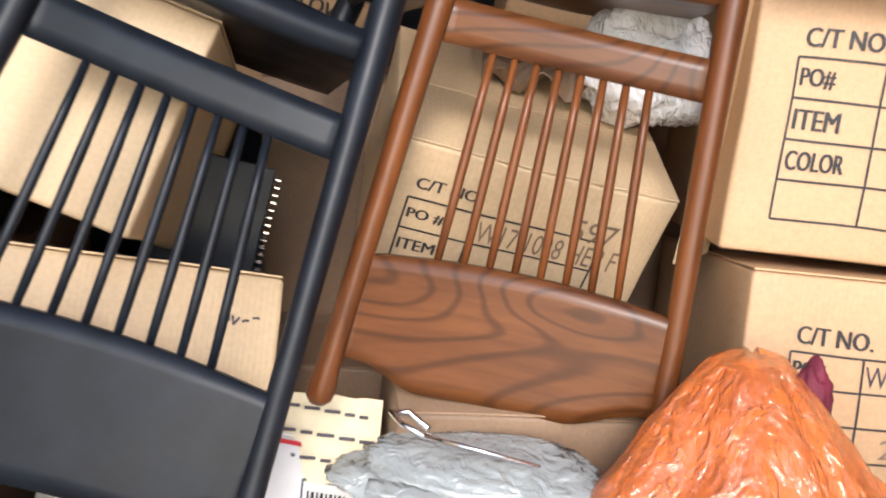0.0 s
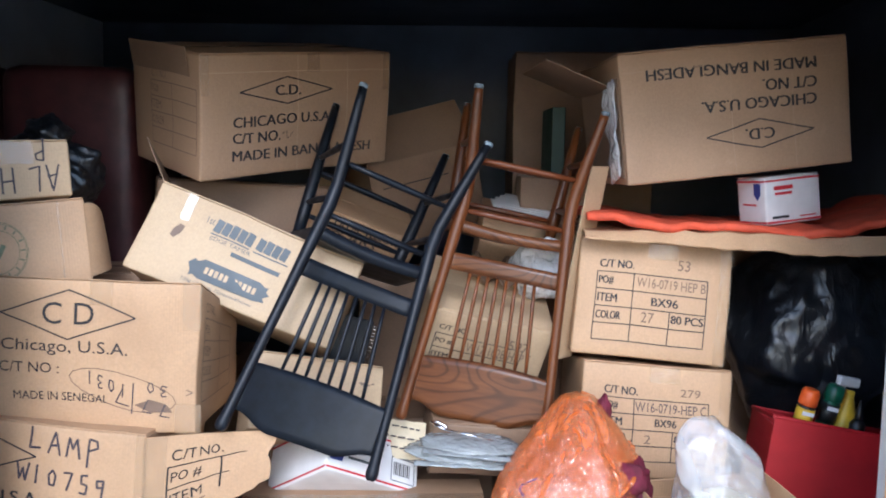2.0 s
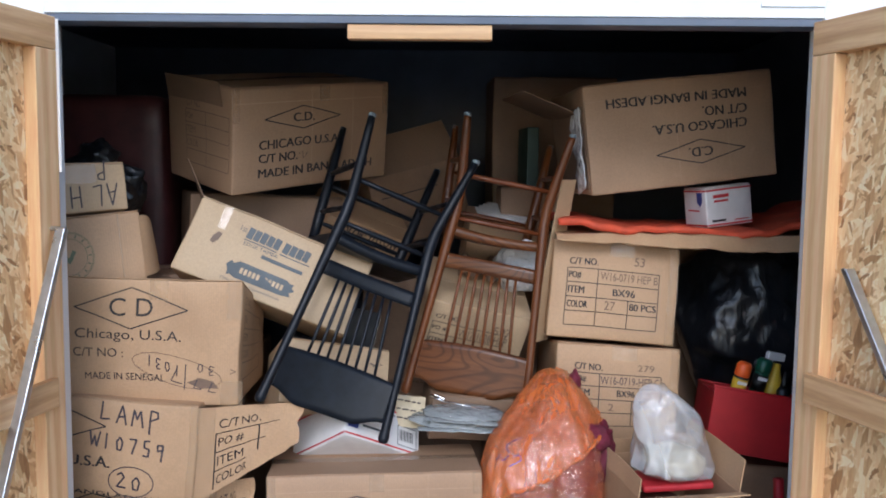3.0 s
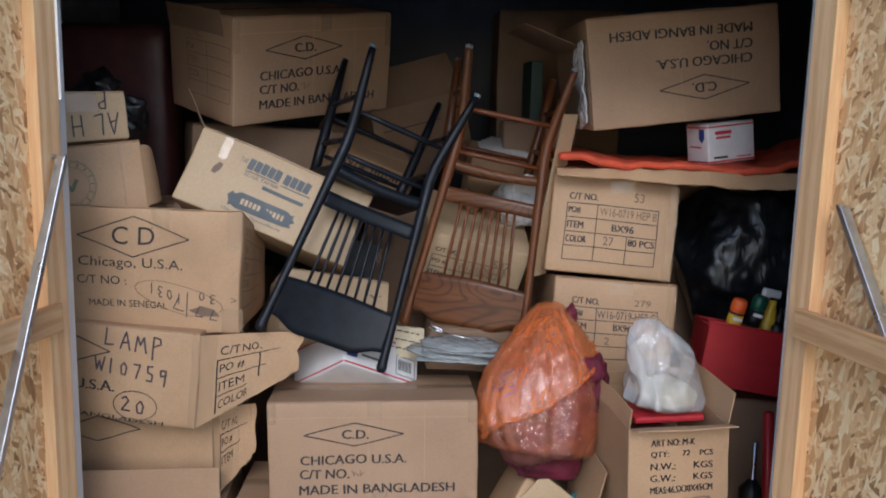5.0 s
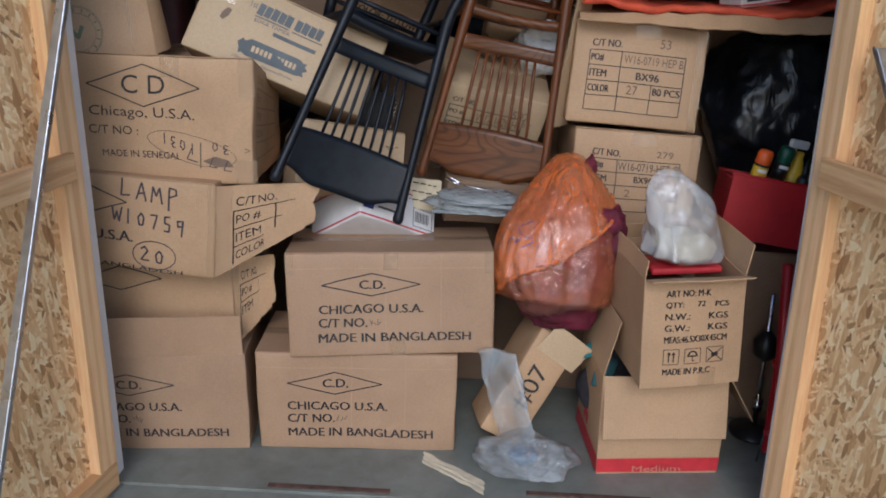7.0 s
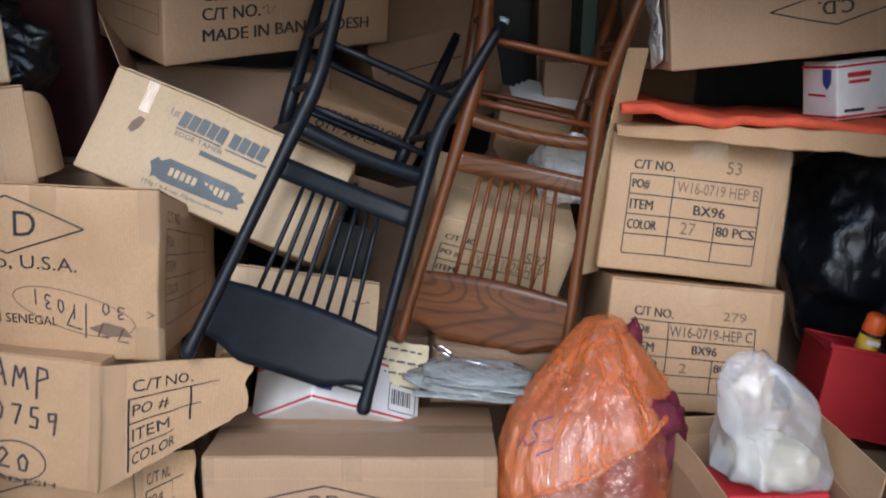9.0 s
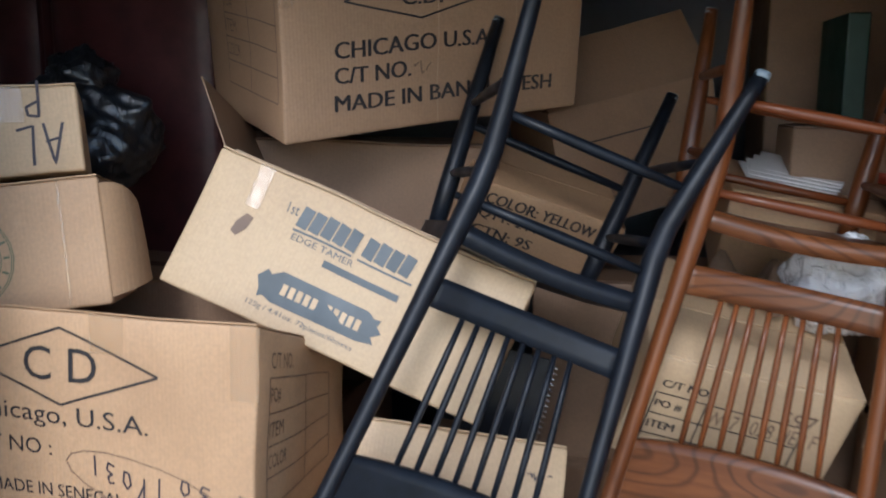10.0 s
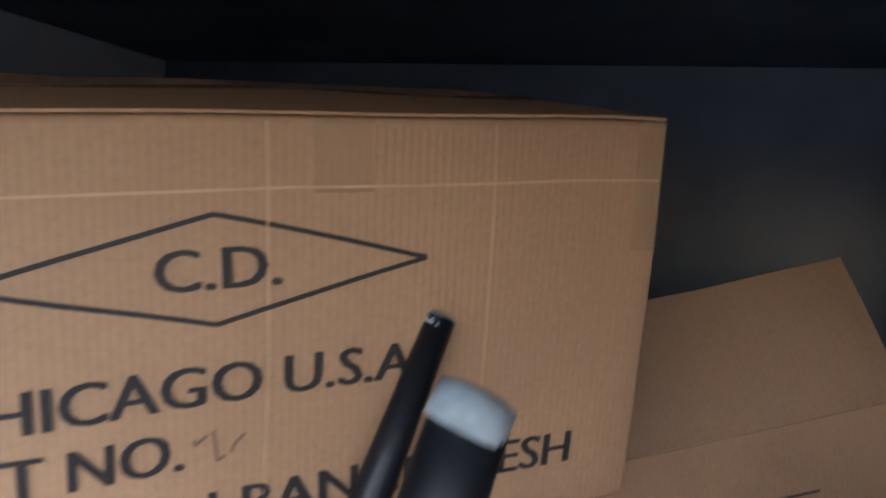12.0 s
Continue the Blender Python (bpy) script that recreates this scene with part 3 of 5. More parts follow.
def door_leaf(hinge, heading, side, brace_top, brace_low, off):
    """One leaf, swung open towards the yard: a pine frame on strand board. Local x runs from the hinge to the free edge,
    local y is the side of the frame."""
    w, h, t = 1.02, LINTEL - 0.03, 0.038
    m = Matrix.Translation((*hinge, 0.015)) @ Matrix.Rotation(heading, 4, "Z")
    leaf = thing("door", m, "open swing door of strand board on a pine frame", "door", "double doors", "structure")
    f = side

    def bar(name, lo, hi, mat, label):
        c = [(a + b) / 2 for a, b in zip(lo, hi)]
        return part(name, block(hi[0] - lo[0], abs(hi[1] - lo[1]), hi[2] - lo[2], 0.003, 0.3, c), mat, leaf, label)

    board = part("board", moved(block(0.012, w, h - 0.004, 0.001, 0.3), Matrix.Identity(4)), OSB, leaf, "yellowish strand board panel")
    board.matrix_local = Matrix.Translation((w / 2, -f * 0.006, h / 2)) @ Matrix.Rotation(radians(90), 4, "Z")
    part("skin", block(w, 0.003, h, 0.001, 0.5, (w / 2, -f * 0.0137, h / 2)), WHITE_STEEL, leaf, "white painted outer skin")
    y = f * t / 2
    hw = t / 2
    bar("stile", (0.0, y - hw, 0.09), (0.089, y + hw, h - 0.091), PINE, "knotty pine stile")
    bar("stile", (w - 0.089, y - hw, 0.09), (w, y + hw, h - 0.091), PINE, "knotty pine stile")
    bar("rail", (0.0, y - hw, h - 0.09), (w, y + hw, h), PINE_X, "pine top rail")
    bar("rail", (0.0, y - hw, 0.0), (w, y + hw, 0.089), PINE_X, "pine bottom rail")
    zb = brace_top
    y2 = f * (t + 0.012)
    bar("rail", (0.06, y2 - 0.0115, zb - 0.082), (w - 0.04, y2 + 0.0115, zb), PINE_X, "pine middle rail lapped over the stiles")
    if f > 0:
        part("white_edge", block(0.004, t + 0.012, 0.42, 0.001, 0.5, (-0.003, y, h - 0.215)), WHITE_STEEL, leaf, "white painted upper end of the door edge")
    for z in (0.25, h - 0.25):
        part("hinge", tube([(-0.008, f * 0.01, z - 0.06), (-0.008, f * 0.01, z + 0.06)], [0.008, 0.008], 10), STEEL, leaf, "steel butt hinge")
    (xa, za), (xb, zb2) = brace_low
    y3 = f * off
    run = Vector((xb - xa, 0, zb2 - za))
    rod = part("brace", block(0.03, 0.018, run.length, 0.003, 0.2), STEEL, leaf, "galvanised steel diagonal brace")
    rod.matrix_local = Matrix.Translation(((xa + xb) / 2, y3, (za + zb2) / 2)) @ run.to_track_quat("Z", "Y").to_matrix().to_4x4()
    for x, z in ((xa, za), (xb, zb2)):
        part("bolt", tube([(x, f * t, z), (x, y3 + f * 0.012, z)], [0.006, 0.006], 8), STEEL, leaf, "steel bolt")
    return leaf


door_leaf((X0 + 0.002, YF - 0.012), math.atan2(-0.98, -0.17), 1, 1.13, ((0.045, 1.545), (0.56, 0.32)), 0.072)
door_leaf((X1 - 0.002, YF - 0.012), math.atan2(-0.957, 0.29), -1, 1.185, ((0.16, 1.475), (0.86, 0.45)), 0.022)


# ---------------------------------------------------------------- cartons of the pile

E_ = Carton((-0.287, 0.889, 0.555), (-2.8, -0.7, 6.4), (0.701, 0.338, 0.364), "brown export carton with diamond mark, sealed, on another carton", mat=CARD_EXPORT, seed=1).closed()
E_.shipping_face()
E_.tape_front(0.5)
E_.tape_front(0.53, False)

F_ = Carton((-0.401, 0.90, 0.188), (0, 0, 3.1), (0.703, 0.36, 0.376), "brown export carton with diamond mark standing on the floor", mat=CARD_EXPORT, seed=2).closed()
F_.shipping_face(mid=0.39)

D_ = Carton((-1.138, 0.877, 0.181), (0, 0, 6.7), (0.675, 0.45, 0.362), "brown export carton on the floor with its top flap up", mat=CARD_EXPORT, seed=3).opened({"f": (5, 0.15), "b": (-70, 0.2), "r": (-75, 0.2)})
D_.shipping_face(mid=0.39)

A_ = Carton((-0.734, 1.470, 1.892), (9.3, -5.9, 46.1), (0.722, 0.45, 0.38), "brown export carton with diamond mark, tipped on top of the pile", mat=CARD_EXPORT, seed=4).closed()
A_.shipping_face(mid=0.421)
A_.tape_front(0.56)
A_.table_face("l", 0.30, 0.95, 0.28, 0.13, 4, 0.6, None, mat=PENCIL)

B_ = Carton((0.749, 1.421, 1.881), (0.3, -7.1, 7.5), (0.699, 0.5, 0.385), "brown export carton lying upside down with an open end", mat=CARD_EXPORT, seed=5).closed(False)
B_.shipping_face(True, False)

for box in (A_, E_, F_, B_):
    box.line([(0.01, 0.145), (0.99, 0.145)], 0.0022, mat=CREASE, name="crease")
    for s in (0.475, 0.745):
        box.line([(s, 0.01), (s, 0.99)], 0.0018, mat=CREASE, name="crease")

R_ = Carton((0.546, 1.369, 1.273), (-6.5, 3.8, 0.2), (0.46, 0.45, 0.354), "tan carton with a ruled shipping form, sealed, on a second one", seed=6).closed()
R_.table_face(s0=0.125, s1=0.855, top=0.285, row=0.145, mid=0.368, right=0.62)
R_.text("BX96", 0.495, 0.672, 0.468, 0.54)
R_.text("80 PCS", 0.632, 0.842, 0.60, 0.672)
R_.text("27", 0.435, 0.52, 0.60, 0.69, mat=PENCIL, name="handwriting")
R_.text("53", 0.655, 0.735, 0.13, 0.22, mat=PENCIL, name="handwriting")
R_.text("W16-0719 HEP B", 0.39, 0.845, 0.31, 0.39, mat=PENCIL, name="handwriting")

R2 = Carton((0.546, 1.300, 0.905), (-9, 3.2, 2.8), (0.449, 0.45, 0.335), "tan carton with a ruled shipping form under a similar one", seed=7).closed()
R2.table_face(s0=0.135, s1=0.855, top=0.30, row=0.136, mid=0.352, right=0.62)
R2.text("BX96", 0.495, 0.64, 0.467, 0.535)
R2.text("279", 0.66, 0.795, 0.18, 0.25, mat=PENCIL, name="handwriting")
R2.text("W16-0719-HEP C", 0.36, 0.84, 0.325, 0.41, mat=PEN, name="handwriting")
R2.text("2", 0.43, 0.475, 0.61, 0.685, mat=PENCIL, name="handwriting")
R2.text("80 PCS", 0.632, 0.842, 0.60, 0.665)

C_ = Carton((-1.022, 0.889, 1.177), (-0.9, 1.3, 3.5), (0.617, 0.42, 0.406), "large creased brown carton with a big diamond mark", seed=8, dent=0.010)
C_.slump = 0.34
C_.closed()
C_.diamond(0.443, 0.228, 0.285, 0.162, width=0.004)
C_.text("C D", 0.335, 0.551, 0.148, 0.292, mat=INK)
C_.text("Chicago, U.S.A.", 0.165, 0.693, 0.395, 0.50, mat=INK)
C_.text("C/T NO :", 0.160, 0.405, 0.555, 0.626, mat=INK)
C_.text("MADE IN SENEGAL", 0.214, 0.612, 0.75, 0.803, mat=INK)
C_.line([(0.68 + 0.232 * math.cos(a * 0.35), 0.715 + 0.115 * math.sin(a * 0.35) + 0.075 * math.cos(a * 0.35)) for a in range(19)], 0.0022, mat=PENCIL, name="handwriting")
for words, s0, s1, r0, r1, lean in (("1031", 0.50, 0.69, 0.625, 0.715, 0.09), ("1", 0.655, 0.745, 0.655, 0.86, 0.0), ("7", 0.60, 0.71, 0.68, 0.80, 0.05), ("30", 0.76, 0.875, 0.655, 0.735, 0.04), ("77", 0.735, 0.89, 0.775, 0.87, 0.07)):
    C_.penned(words, s0, s1, r0, r1, lean, 0.0034, True)
C_.mark(([(0.73, 0.80), (0.80, 0.765), (0.87, 0.80), (0.90, 0.86), (0.80, 0.85)], [(4, 3, 2, 1, 0)]), mat=PENCIL, name="stain")
C_.line([(0.955, 0.70), (0.985, 0.72), (0.955, 0.74)], 0.003, mat=PENCIL, name="handwriting")
C_.table_face("r", 0.1, 0.8, 0.2, 0.15, 4, 0.5, None, mat=PENCIL)

L_ = Carton((-1.122, 0.845, 0.844), (-1.9, 4.7, -1.3), (0.60, 0.45, 0.311), "torn brown carton with handwriting in black marker", seed=9, dent=0.01).closed(False)
L_.penned("LAMP", 0.494, 0.83, 0.05, 0.24, 0.07)
L_.penned("W10759", 0.446, 0.86, 0.36, 0.53, 0.09)
L_.text("U.S.A.", 0.33, 0.555, 0.585, 0.70)
L_.text("BANGLADESH", 0.33, 0.835, 0.955, 0.998)
L_.penned("20", 0.60, 0.76, 0.74, 0.90, 0.03)
L_.line([(0.675 + 0.12 * math.cos(a * 0.35), 0.82 + 0.155 * math.sin(a * 0.35)) for a in range(19)], 0.0035, mat=PEN, name="handwriting")
L_.diamond(0.30, 0.27, 0.225, 0.15)
L_.tape_edge(0.985, 0.0, 0.98, 0.03)

L2 = Carton((-1.135, 0.965, 0.522), (0, 1.0, 2), (0.60, 0.44, 0.325), "crushed brown carton wedged under a torn one", seed=19, dent=0.014).closed(False)
L2.diamond(0.35, 0.22, 0.24, 0.13)


def side_panel(box, angle, length, top, low, words):
    """A torn side panel hanging open from the front right edge of a carton, with its printed captions."""
    h = box.h
    way = Vector((math.cos(radians(angle)), math.sin(radians(angle)), 0))
    root = Vector((box.w / 2 - 0.004, -box.d / 2 + 0.004, 0))

    def at(u, v, lift=0.0):
        ragged = 0.02 * noise.noise(Vector((u * 9, v * 3, box.seed))) * u
        zt, zb = h * (1 - top * u), h * low * u
        sag = 0.02 * math.sin(u * 3)
        return root + way * (u * length + ragged) + Vector((lift * math.sin(radians(angle)) + sag * 0.3, -lift * math.cos(radians(angle)) + sag, zb + (zt - zb) * v))

    part("side_panel", sheet(lambda u, v: at(u, v), 14, 8, 0.004), CARD, box.ob, "torn open side panel")
    part("tape", sheet(lambda u, v: at(u * 0.16, v, 0.0022), 4, 8, 0.0006), TAPE, box.ob, "glossy packing tape")
    for i, w in enumerate(words):
        v1 = 0.86 - 0.22 * i
        for a, b, f in ((0.2, 0.2 + 0.055 * len(w), lettering(w)),):
            part("printing", ([at(a + (b - a) * p, v1 - 0.11 + 0.11 * q, 0.003) for p, q in f[0]], f[1]), INK, box.ob)
        if i:
            part("printing", sheet(lambda u, v: at(0.17 + 0.75 * u * (1 - 0.2 * i), v1 + 0.05 + 0.012 * v, 0.0028), 10, 1), INK, box.ob)
    part("printing", sheet(lambda u, v: at(0.17 + 0.012 * u, 0.05 + 0.65 * v, 0.0028), 1, 8), INK, box.ob)
    part("printing", sheet(lambda u, v: at(0.56 + 0.01 * u, 0.3 + 0.4 * v, 0.0028), 1, 8), INK, box.ob)


side_panel(L_, 27, 0.33, -0.05, 0.62, ("C/T NO.", "PO #", "ITEM", "COLOR"))
side_panel(L2, 25, 0.15, -0.04, 0.5, ("C/T NO", "PO #", "ITEM"))

N_ = Carton((0.661, 0.72, 0.60), (0, -2.3, 8.5), (0.319, 0.42, 0.36), "tan carton with an open top and printed handling marks", seed=10).opened({"f": (74, 0.075), "r": (9, 0.10), "l": (-8, 0.06), "b": (-20, 0.06)})
for i, (w, s0, s1) in enumerate((("ART NO: M-K", 0.22, 0.66), ("QTY:      72    PCS", 0.22, 0.84), ("N.W.:      KGS", 0.22, 0.84), ("G.W.:      KGS", 0.22, 0.84), ("MEAS:46.5X30X45CM", 0.22, 0.84))):
    N_.text(w, s0, s1, 0.10 + 0.105 * i, 0.16 + 0.105 * i)
N_.text("MADE IN P.R.C", 0.22, 0.70, 0.82, 0.88)
for i in range(3):
    s = 0.22 + 0.22 * i
    N_.line([(s, 0.64), (s + 0.16, 0.64), (s + 0.16, 0.78), (s, 0.78), (s, 0.64)], 0.002)

M_ = Carton((0.645, 0.845, 0.185), (0, 0, 6), (0.425, 0.36, 0.37), "open moving carton with a red printed band, on the floor", CARD, seed=11).opened({"f": (168, 0.215), "l": (-12, 0.2), "r": (150, 0.2)}, CARD)

T_ = Carton((-0.688, 1.129, 1.339), (-19.3, 21.8, 3.9), (0.633, 0.397, 0.266), "pale carton lying askew with dark blue printing", CARD_PALE, seed=12).closed(False)

H_ = Carton((-1.308, 0.872, 1.645), (-8.1, -3, 36), (0.30, 0.20, 0.160), "small taped carton turned upside down with marker letters", CARD_PALE, seed=13).closed()
H2 = Carton((-1.281, 0.886, 1.434), (-9, -5.0, 28.7), (0.35, 0.30, 0.225), "dented carton with a round green stamp and open flaps", seed=14).closed(False)
P_ = Carton((0.961, 1.306, 1.612), (-2, -6, 20), (0.20, 0.14, 0.145), "small white postal box with red lines", WHITE_CARD, seed=15, dent=0.003).closed(False)
U_ = Carton((-0.372, 1.033, 0.768), (-31.6, 24.4, 37.5), (0.335, 0.303, 0.146), "white postal box with a red line, tipped under the chair", WHITE_CARD, seed=16, dent=0.003).closed(False)

# ---------------------------------------------------------------- chairs, upside down


def spindle_chair(m, wood, panel, cross, label, widths, bow, H, spindles, rungs, front):
    """A spindle-back chair, standing on its head: local z runs from the top of the back (0) to the tips of the rear legs.
    widths: of the back at its top, at the seat, at the leg tips; spindles: x range at the crest and at the rail, and their heights;
    front: depth and height of the front leg tips."""
    ch = thing("dining_chair", m, label, "chair", "upside-down chairs")
    wb, wm, wt = widths
    ZK = 0.70
    post_z = [-0.014, -0.006, 0.006, 0.03, 0.10, 0.20, 0.32, 0.44, 0.52, 0.60, 0.66, 0.72, 0.80, 0.90, 0.96, H]
    post_r = [0.010, 0.0165, 0.0185, 0.0155, 0.0145, 0.0145, 0.015, 0.016, 0.0175, 0.0195, 0.0195, 0.0185, 0.0175, 0.0155, 0.0145, 0.0130]

    def px(z):
        if z <= ZK * 0.94:
            return (wb + (wm - wb) * z / ZK) / 2
        if z >= ZK * 1.06:
            return (wm + (wt - wm) * (z - ZK) / (H - ZK)) / 2
        k = (z - ZK * 0.94) / (ZK * 0.12)
        a, b = (wb + (wm - wb) * 0.94) / 2, (wm + (wt - wm) * (0.06 * ZK) / (H - ZK)) / 2
        return a + (b - a) * k - 0.006 * k * (1 - k)

    def py(z):
        return bow * (z / ZK if z < ZK else 1 - (z - ZK) / (H - ZK))

    for s in (-1, 1):
        part("post", tube([(s * px(z), py(z), z) for z in post_z], post_r, 16), wood, ch, smooth=True)
        part("foot_cap", tube([(s * px(H), 0, H - 0.010), (s * px(H), 0, H + 0.002), (s * px(H), 0, H + 0.004)], [0.0138, 0.0135, 0.007], 14), FOOT, ch, "scuffed grey foot cap", True)
    (u1, u8, zb), (v1, v8, zt) = spindles

    def crest(u, v):
        e = abs(2 * u - 1)
        k = min(1.0, max(0.0, (e - 0.45) / 0.5))
        low = 0.012 + 0.036 * k * k * (3 - 2 * k)
        high = zb + 0.006 - 0.010 * e * e
        return ((u - 0.5) * 2 * px(0.1) * 0.97, py(0.1) + 0.030 * (1 - e * e) - 0.004, low + (high - low) * v)

    part("crest", sheet(crest, 32, 8, 0.016), panel, ch, "broad curved crest panel", True)
    rail = sheet(lambda u, v: ((u - 0.5) * 2 * px(zt + 0.02) * 0.97, py(zt) + 0.020 * (1 - (2 * u - 1) ** 2) - 0.002, zt - 0.004 + 0.052 * v), 16, 3, 0.016)
    part("back_rail", rail, panel, ch, smooth=True)
    for i in range(8):
        k = i / 7
        e0, e1 = (2 * k - 1) * 0.6, (2 * k - 1) * 0.68
        a = Vector((u1 + (u8 - u1) * k, py(zb) + 0.030 * (1 - e0 * e0) + 0.004, zb - 0.004))
        b = Vector((v1 + (v8 - v1) * k, py(zt) + 0.020 * (1 - e1 * e1) + 0.006, zt + 0.002))
        part("spindle", tube([a.lerp(b, q) for q in (0, 0.3, 0.5, 0.7, 1)], [0.0050, 0.0060, 0.0063, 0.0060, 0.0048], 8), wood, ch, smooth=True)
    depth, tip = front
    root = 0.90 * depth
    zs = 0.562
    seat = sheet(lambda u, v: ((u - 0.5) * (2 * px(zs) * 0.97 + 0.06 * v), py(zs) - 0.004 + root * 0.98 * v - 0.02 * (2 * u - 1) ** 2 * v, zs + 0.035 - 0.010 * math.sin(math.pi * u)), 14, 10, 0.034)
    part("seat", seat, panel, ch, "slab seat seen from below", True)
    wf0, wf1 = wm + 0.02, wt + 0.01

    def fx(z):
        return (wf0 + (wf1 - wf0) * (z - zs) / (tip - zs)) / 2

    def fy(z):
        return root + (depth - root) * (z - zs) / (tip - zs)

    for s in (-1, 1):
        zz = [zs + (tip - zs) * k for k in (0.03, 0.25, 0.5, 0.75, 1)]
        part("leg", tube([(s * fx(z), fy(z), z) for z in zz], [0.018, 0.021, 0.019, 0.016, 0.0130], 12), wood, ch, smooth=True)
        part("foot_cap", tube([(s * fx(tip), fy(tip), tip - 0.008), (s * fx(tip), fy(tip), tip + 0.003)], [0.0138, 0.012], 14), FOOT, ch, "scuffed grey foot cap", True)

    def rung(a, b, r=0.0095):
        a, b = Vector(a), Vector(b)
        part("stretcher", tube([a.lerp(b, k) for k in (0, 0.3, 0.5, 0.7, 1)], [r * 0.8, r, r * 1.1, r, r * 0.8], 10), cross, ch, smooth=True)

    for z, lift in zip(rungs, (0.035, 0.03)):
        rung((-px(z), py(z), z), (px(z), py(z), z))
        zf = z + lift
        rung((-fx(zf), fy(zf), zf), (fx(zf), fy(zf), zf))
        for s in (-1, 1):
            zm = z + 0.055
            rung((s * px(zm), py(zm), zm), (s * fx(zm + 0.02), fy(zm + 0.02), zm + 0.02))
    return ch


spindle_chair(pose(-0.446, 0.743, 0.923, -9.85, 22.6, 18.0), BLACK_PAINT, BLACK_PAINT, BLACK_PAINT, "black painted spindle-back wooden chair, upside down on the boxes",
              (0.434, 0.315, 0.405), 0.047, 1.01, ((-0.116, 0.126, 0.186), (-0.102, 0.093, 0.451)), (0.634, 0.789), (0.466, 1.056))
spindle_chair(pose(0.017, 0.992, 0.927, -4.3, 10.9, 5.1), WALNUT, WALNUT_PANEL, WALNUT_RUNG, "reddish-brown varnished spindle-back wooden chair, upside down on the boxes",
              (0.430, 0.312, 0.381), 0.048, 0.989, ((-0.108, 0.126, 0.183), (-0.098, 0.098, 0.449)), (0.625, 0.780), (0.428, 0.995))


# ---------------------------------------------------------------- marks on the other cartons

# pale carton: dark blue brush stroke, lettering blocks of the maker's mark, small print
T_.mark(([(0.262, 0.70), (0.285, 0.635), (0.30, 0.66), (0.33, 0.615), (0.60, 0.61), (0.625, 0.64), (0.645, 0.63), (0.64, 0.68), (0.66, 0.715), (0.635, 0.76), (0.65, 0.80), (0.60, 0.825), (0.33, 0.835), (0.30, 0.81), (0.285, 0.83), (0.28, 0.77)], [tuple(range(15, -1, -1))]), mat=TEAL_INK)
for k in range(10):
    s0 = 0.345 + 0.0235 * k + (0.022 if k > 4 else 0)
    T_.mark(([(s0, 0.688), (s0 + 0.016, 0.688), (s0 + 0.016, 0.762), (s0, 0.762)], [(3, 2, 1, 0)]), mat=CARD_PALE, lift=0.0042)
for i in range(9):
    s = 0.322 + 0.0385 * i + (0.016 if i > 4 else 0)
    T_.line([(s + 0.004, 0.155 + 0.005 * (i % 2)), (s - 0.004, 0.30)], 0.0215, mat=TEAL_INK)
T_.line([(0.30, 0.325), (0.485, 0.328)], 0.004, mat=TEAL_INK)
T_.line([(0.505, 0.33), (0.68, 0.333)], 0.004, mat=TEAL_INK)
T_.text("1st", 0.262, 0.297, 0.16, 0.235, mat=TEAL_INK)
T_.text("EDGE TAMER", 0.305, 0.50, 0.35, 0.395, mat=TEAL_INK)
T_.line([(0.42, 0.455), (0.66, 0.455)], 0.013, mat=TEAL_INK)
T_.text("125g / 4.41oz. 72pieces/6boxes", 0.265, 0.60, 0.865, 0.91, mat=TEAL_INK)
T_.tape_edge(0.16, 0.0, 0.30, 0.03)
T_.mark(([(0.135, 0.42), (0.155, 0.35), (0.18, 0.36), (0.172, 0.45), (0.15, 0.52), (0.13, 0.50)], [(5, 4, 3, 2, 1, 0)]), mat=PENCIL, name="scuff")
# the end flap's shaded underside is put into its darker cardboard colour
T_.put("flap", moved(block(0.003, 0.36, 0.15, 0.001, 0.05), Matrix.Translation((-0.366, 0.0, 0.319)) @ Matrix.Rotation(radians(-45), 4, "Y")), CARD_DARK_SHADED, "raised flap at the end of the carton", False)
T_.put("flap", block(0.60, 0.22, 0.003, 0.001, 0.06, (0.0, -0.06, 0.275)), CARD_INSIDE, "folded top flap", False)

FADED_RED = plain_mat("faded_red_ink", (0.60, 0.22, 0.16), 0.55, bumpy=0)
# moving carton: red band and its size word
M_.mark(([(0.0, 0.83), (1.0, 0.83), (1.0, 0.975), (0.0, 0.975)], [(3, 2, 1, 0)]), mat=RED_INK, lift=0.003)
M_.mark(([(0.0, 0.80), (1.0, 0.80), (1.0, 0.975), (0.0, 0.975)], [(3, 2, 1, 0)]), "l", mat=RED_INK, lift=0.003)
M_.put("printing", moved(([Vector((-0.095 + 0.17 * a, -0.2065, 0.022 + 0.025 * b)) for a, b in lettering("Medium")[0]], lettering("Medium")[1]), Matrix.Identity(4)), FADED_RED, smooth=False)
for i, s in enumerate((0.30, 0.42)):
    M_.line([(s, 0.62), (s + 0.05, 0.74), (s + 0.09, 0.62)], 0.02, "l", RED_INK)

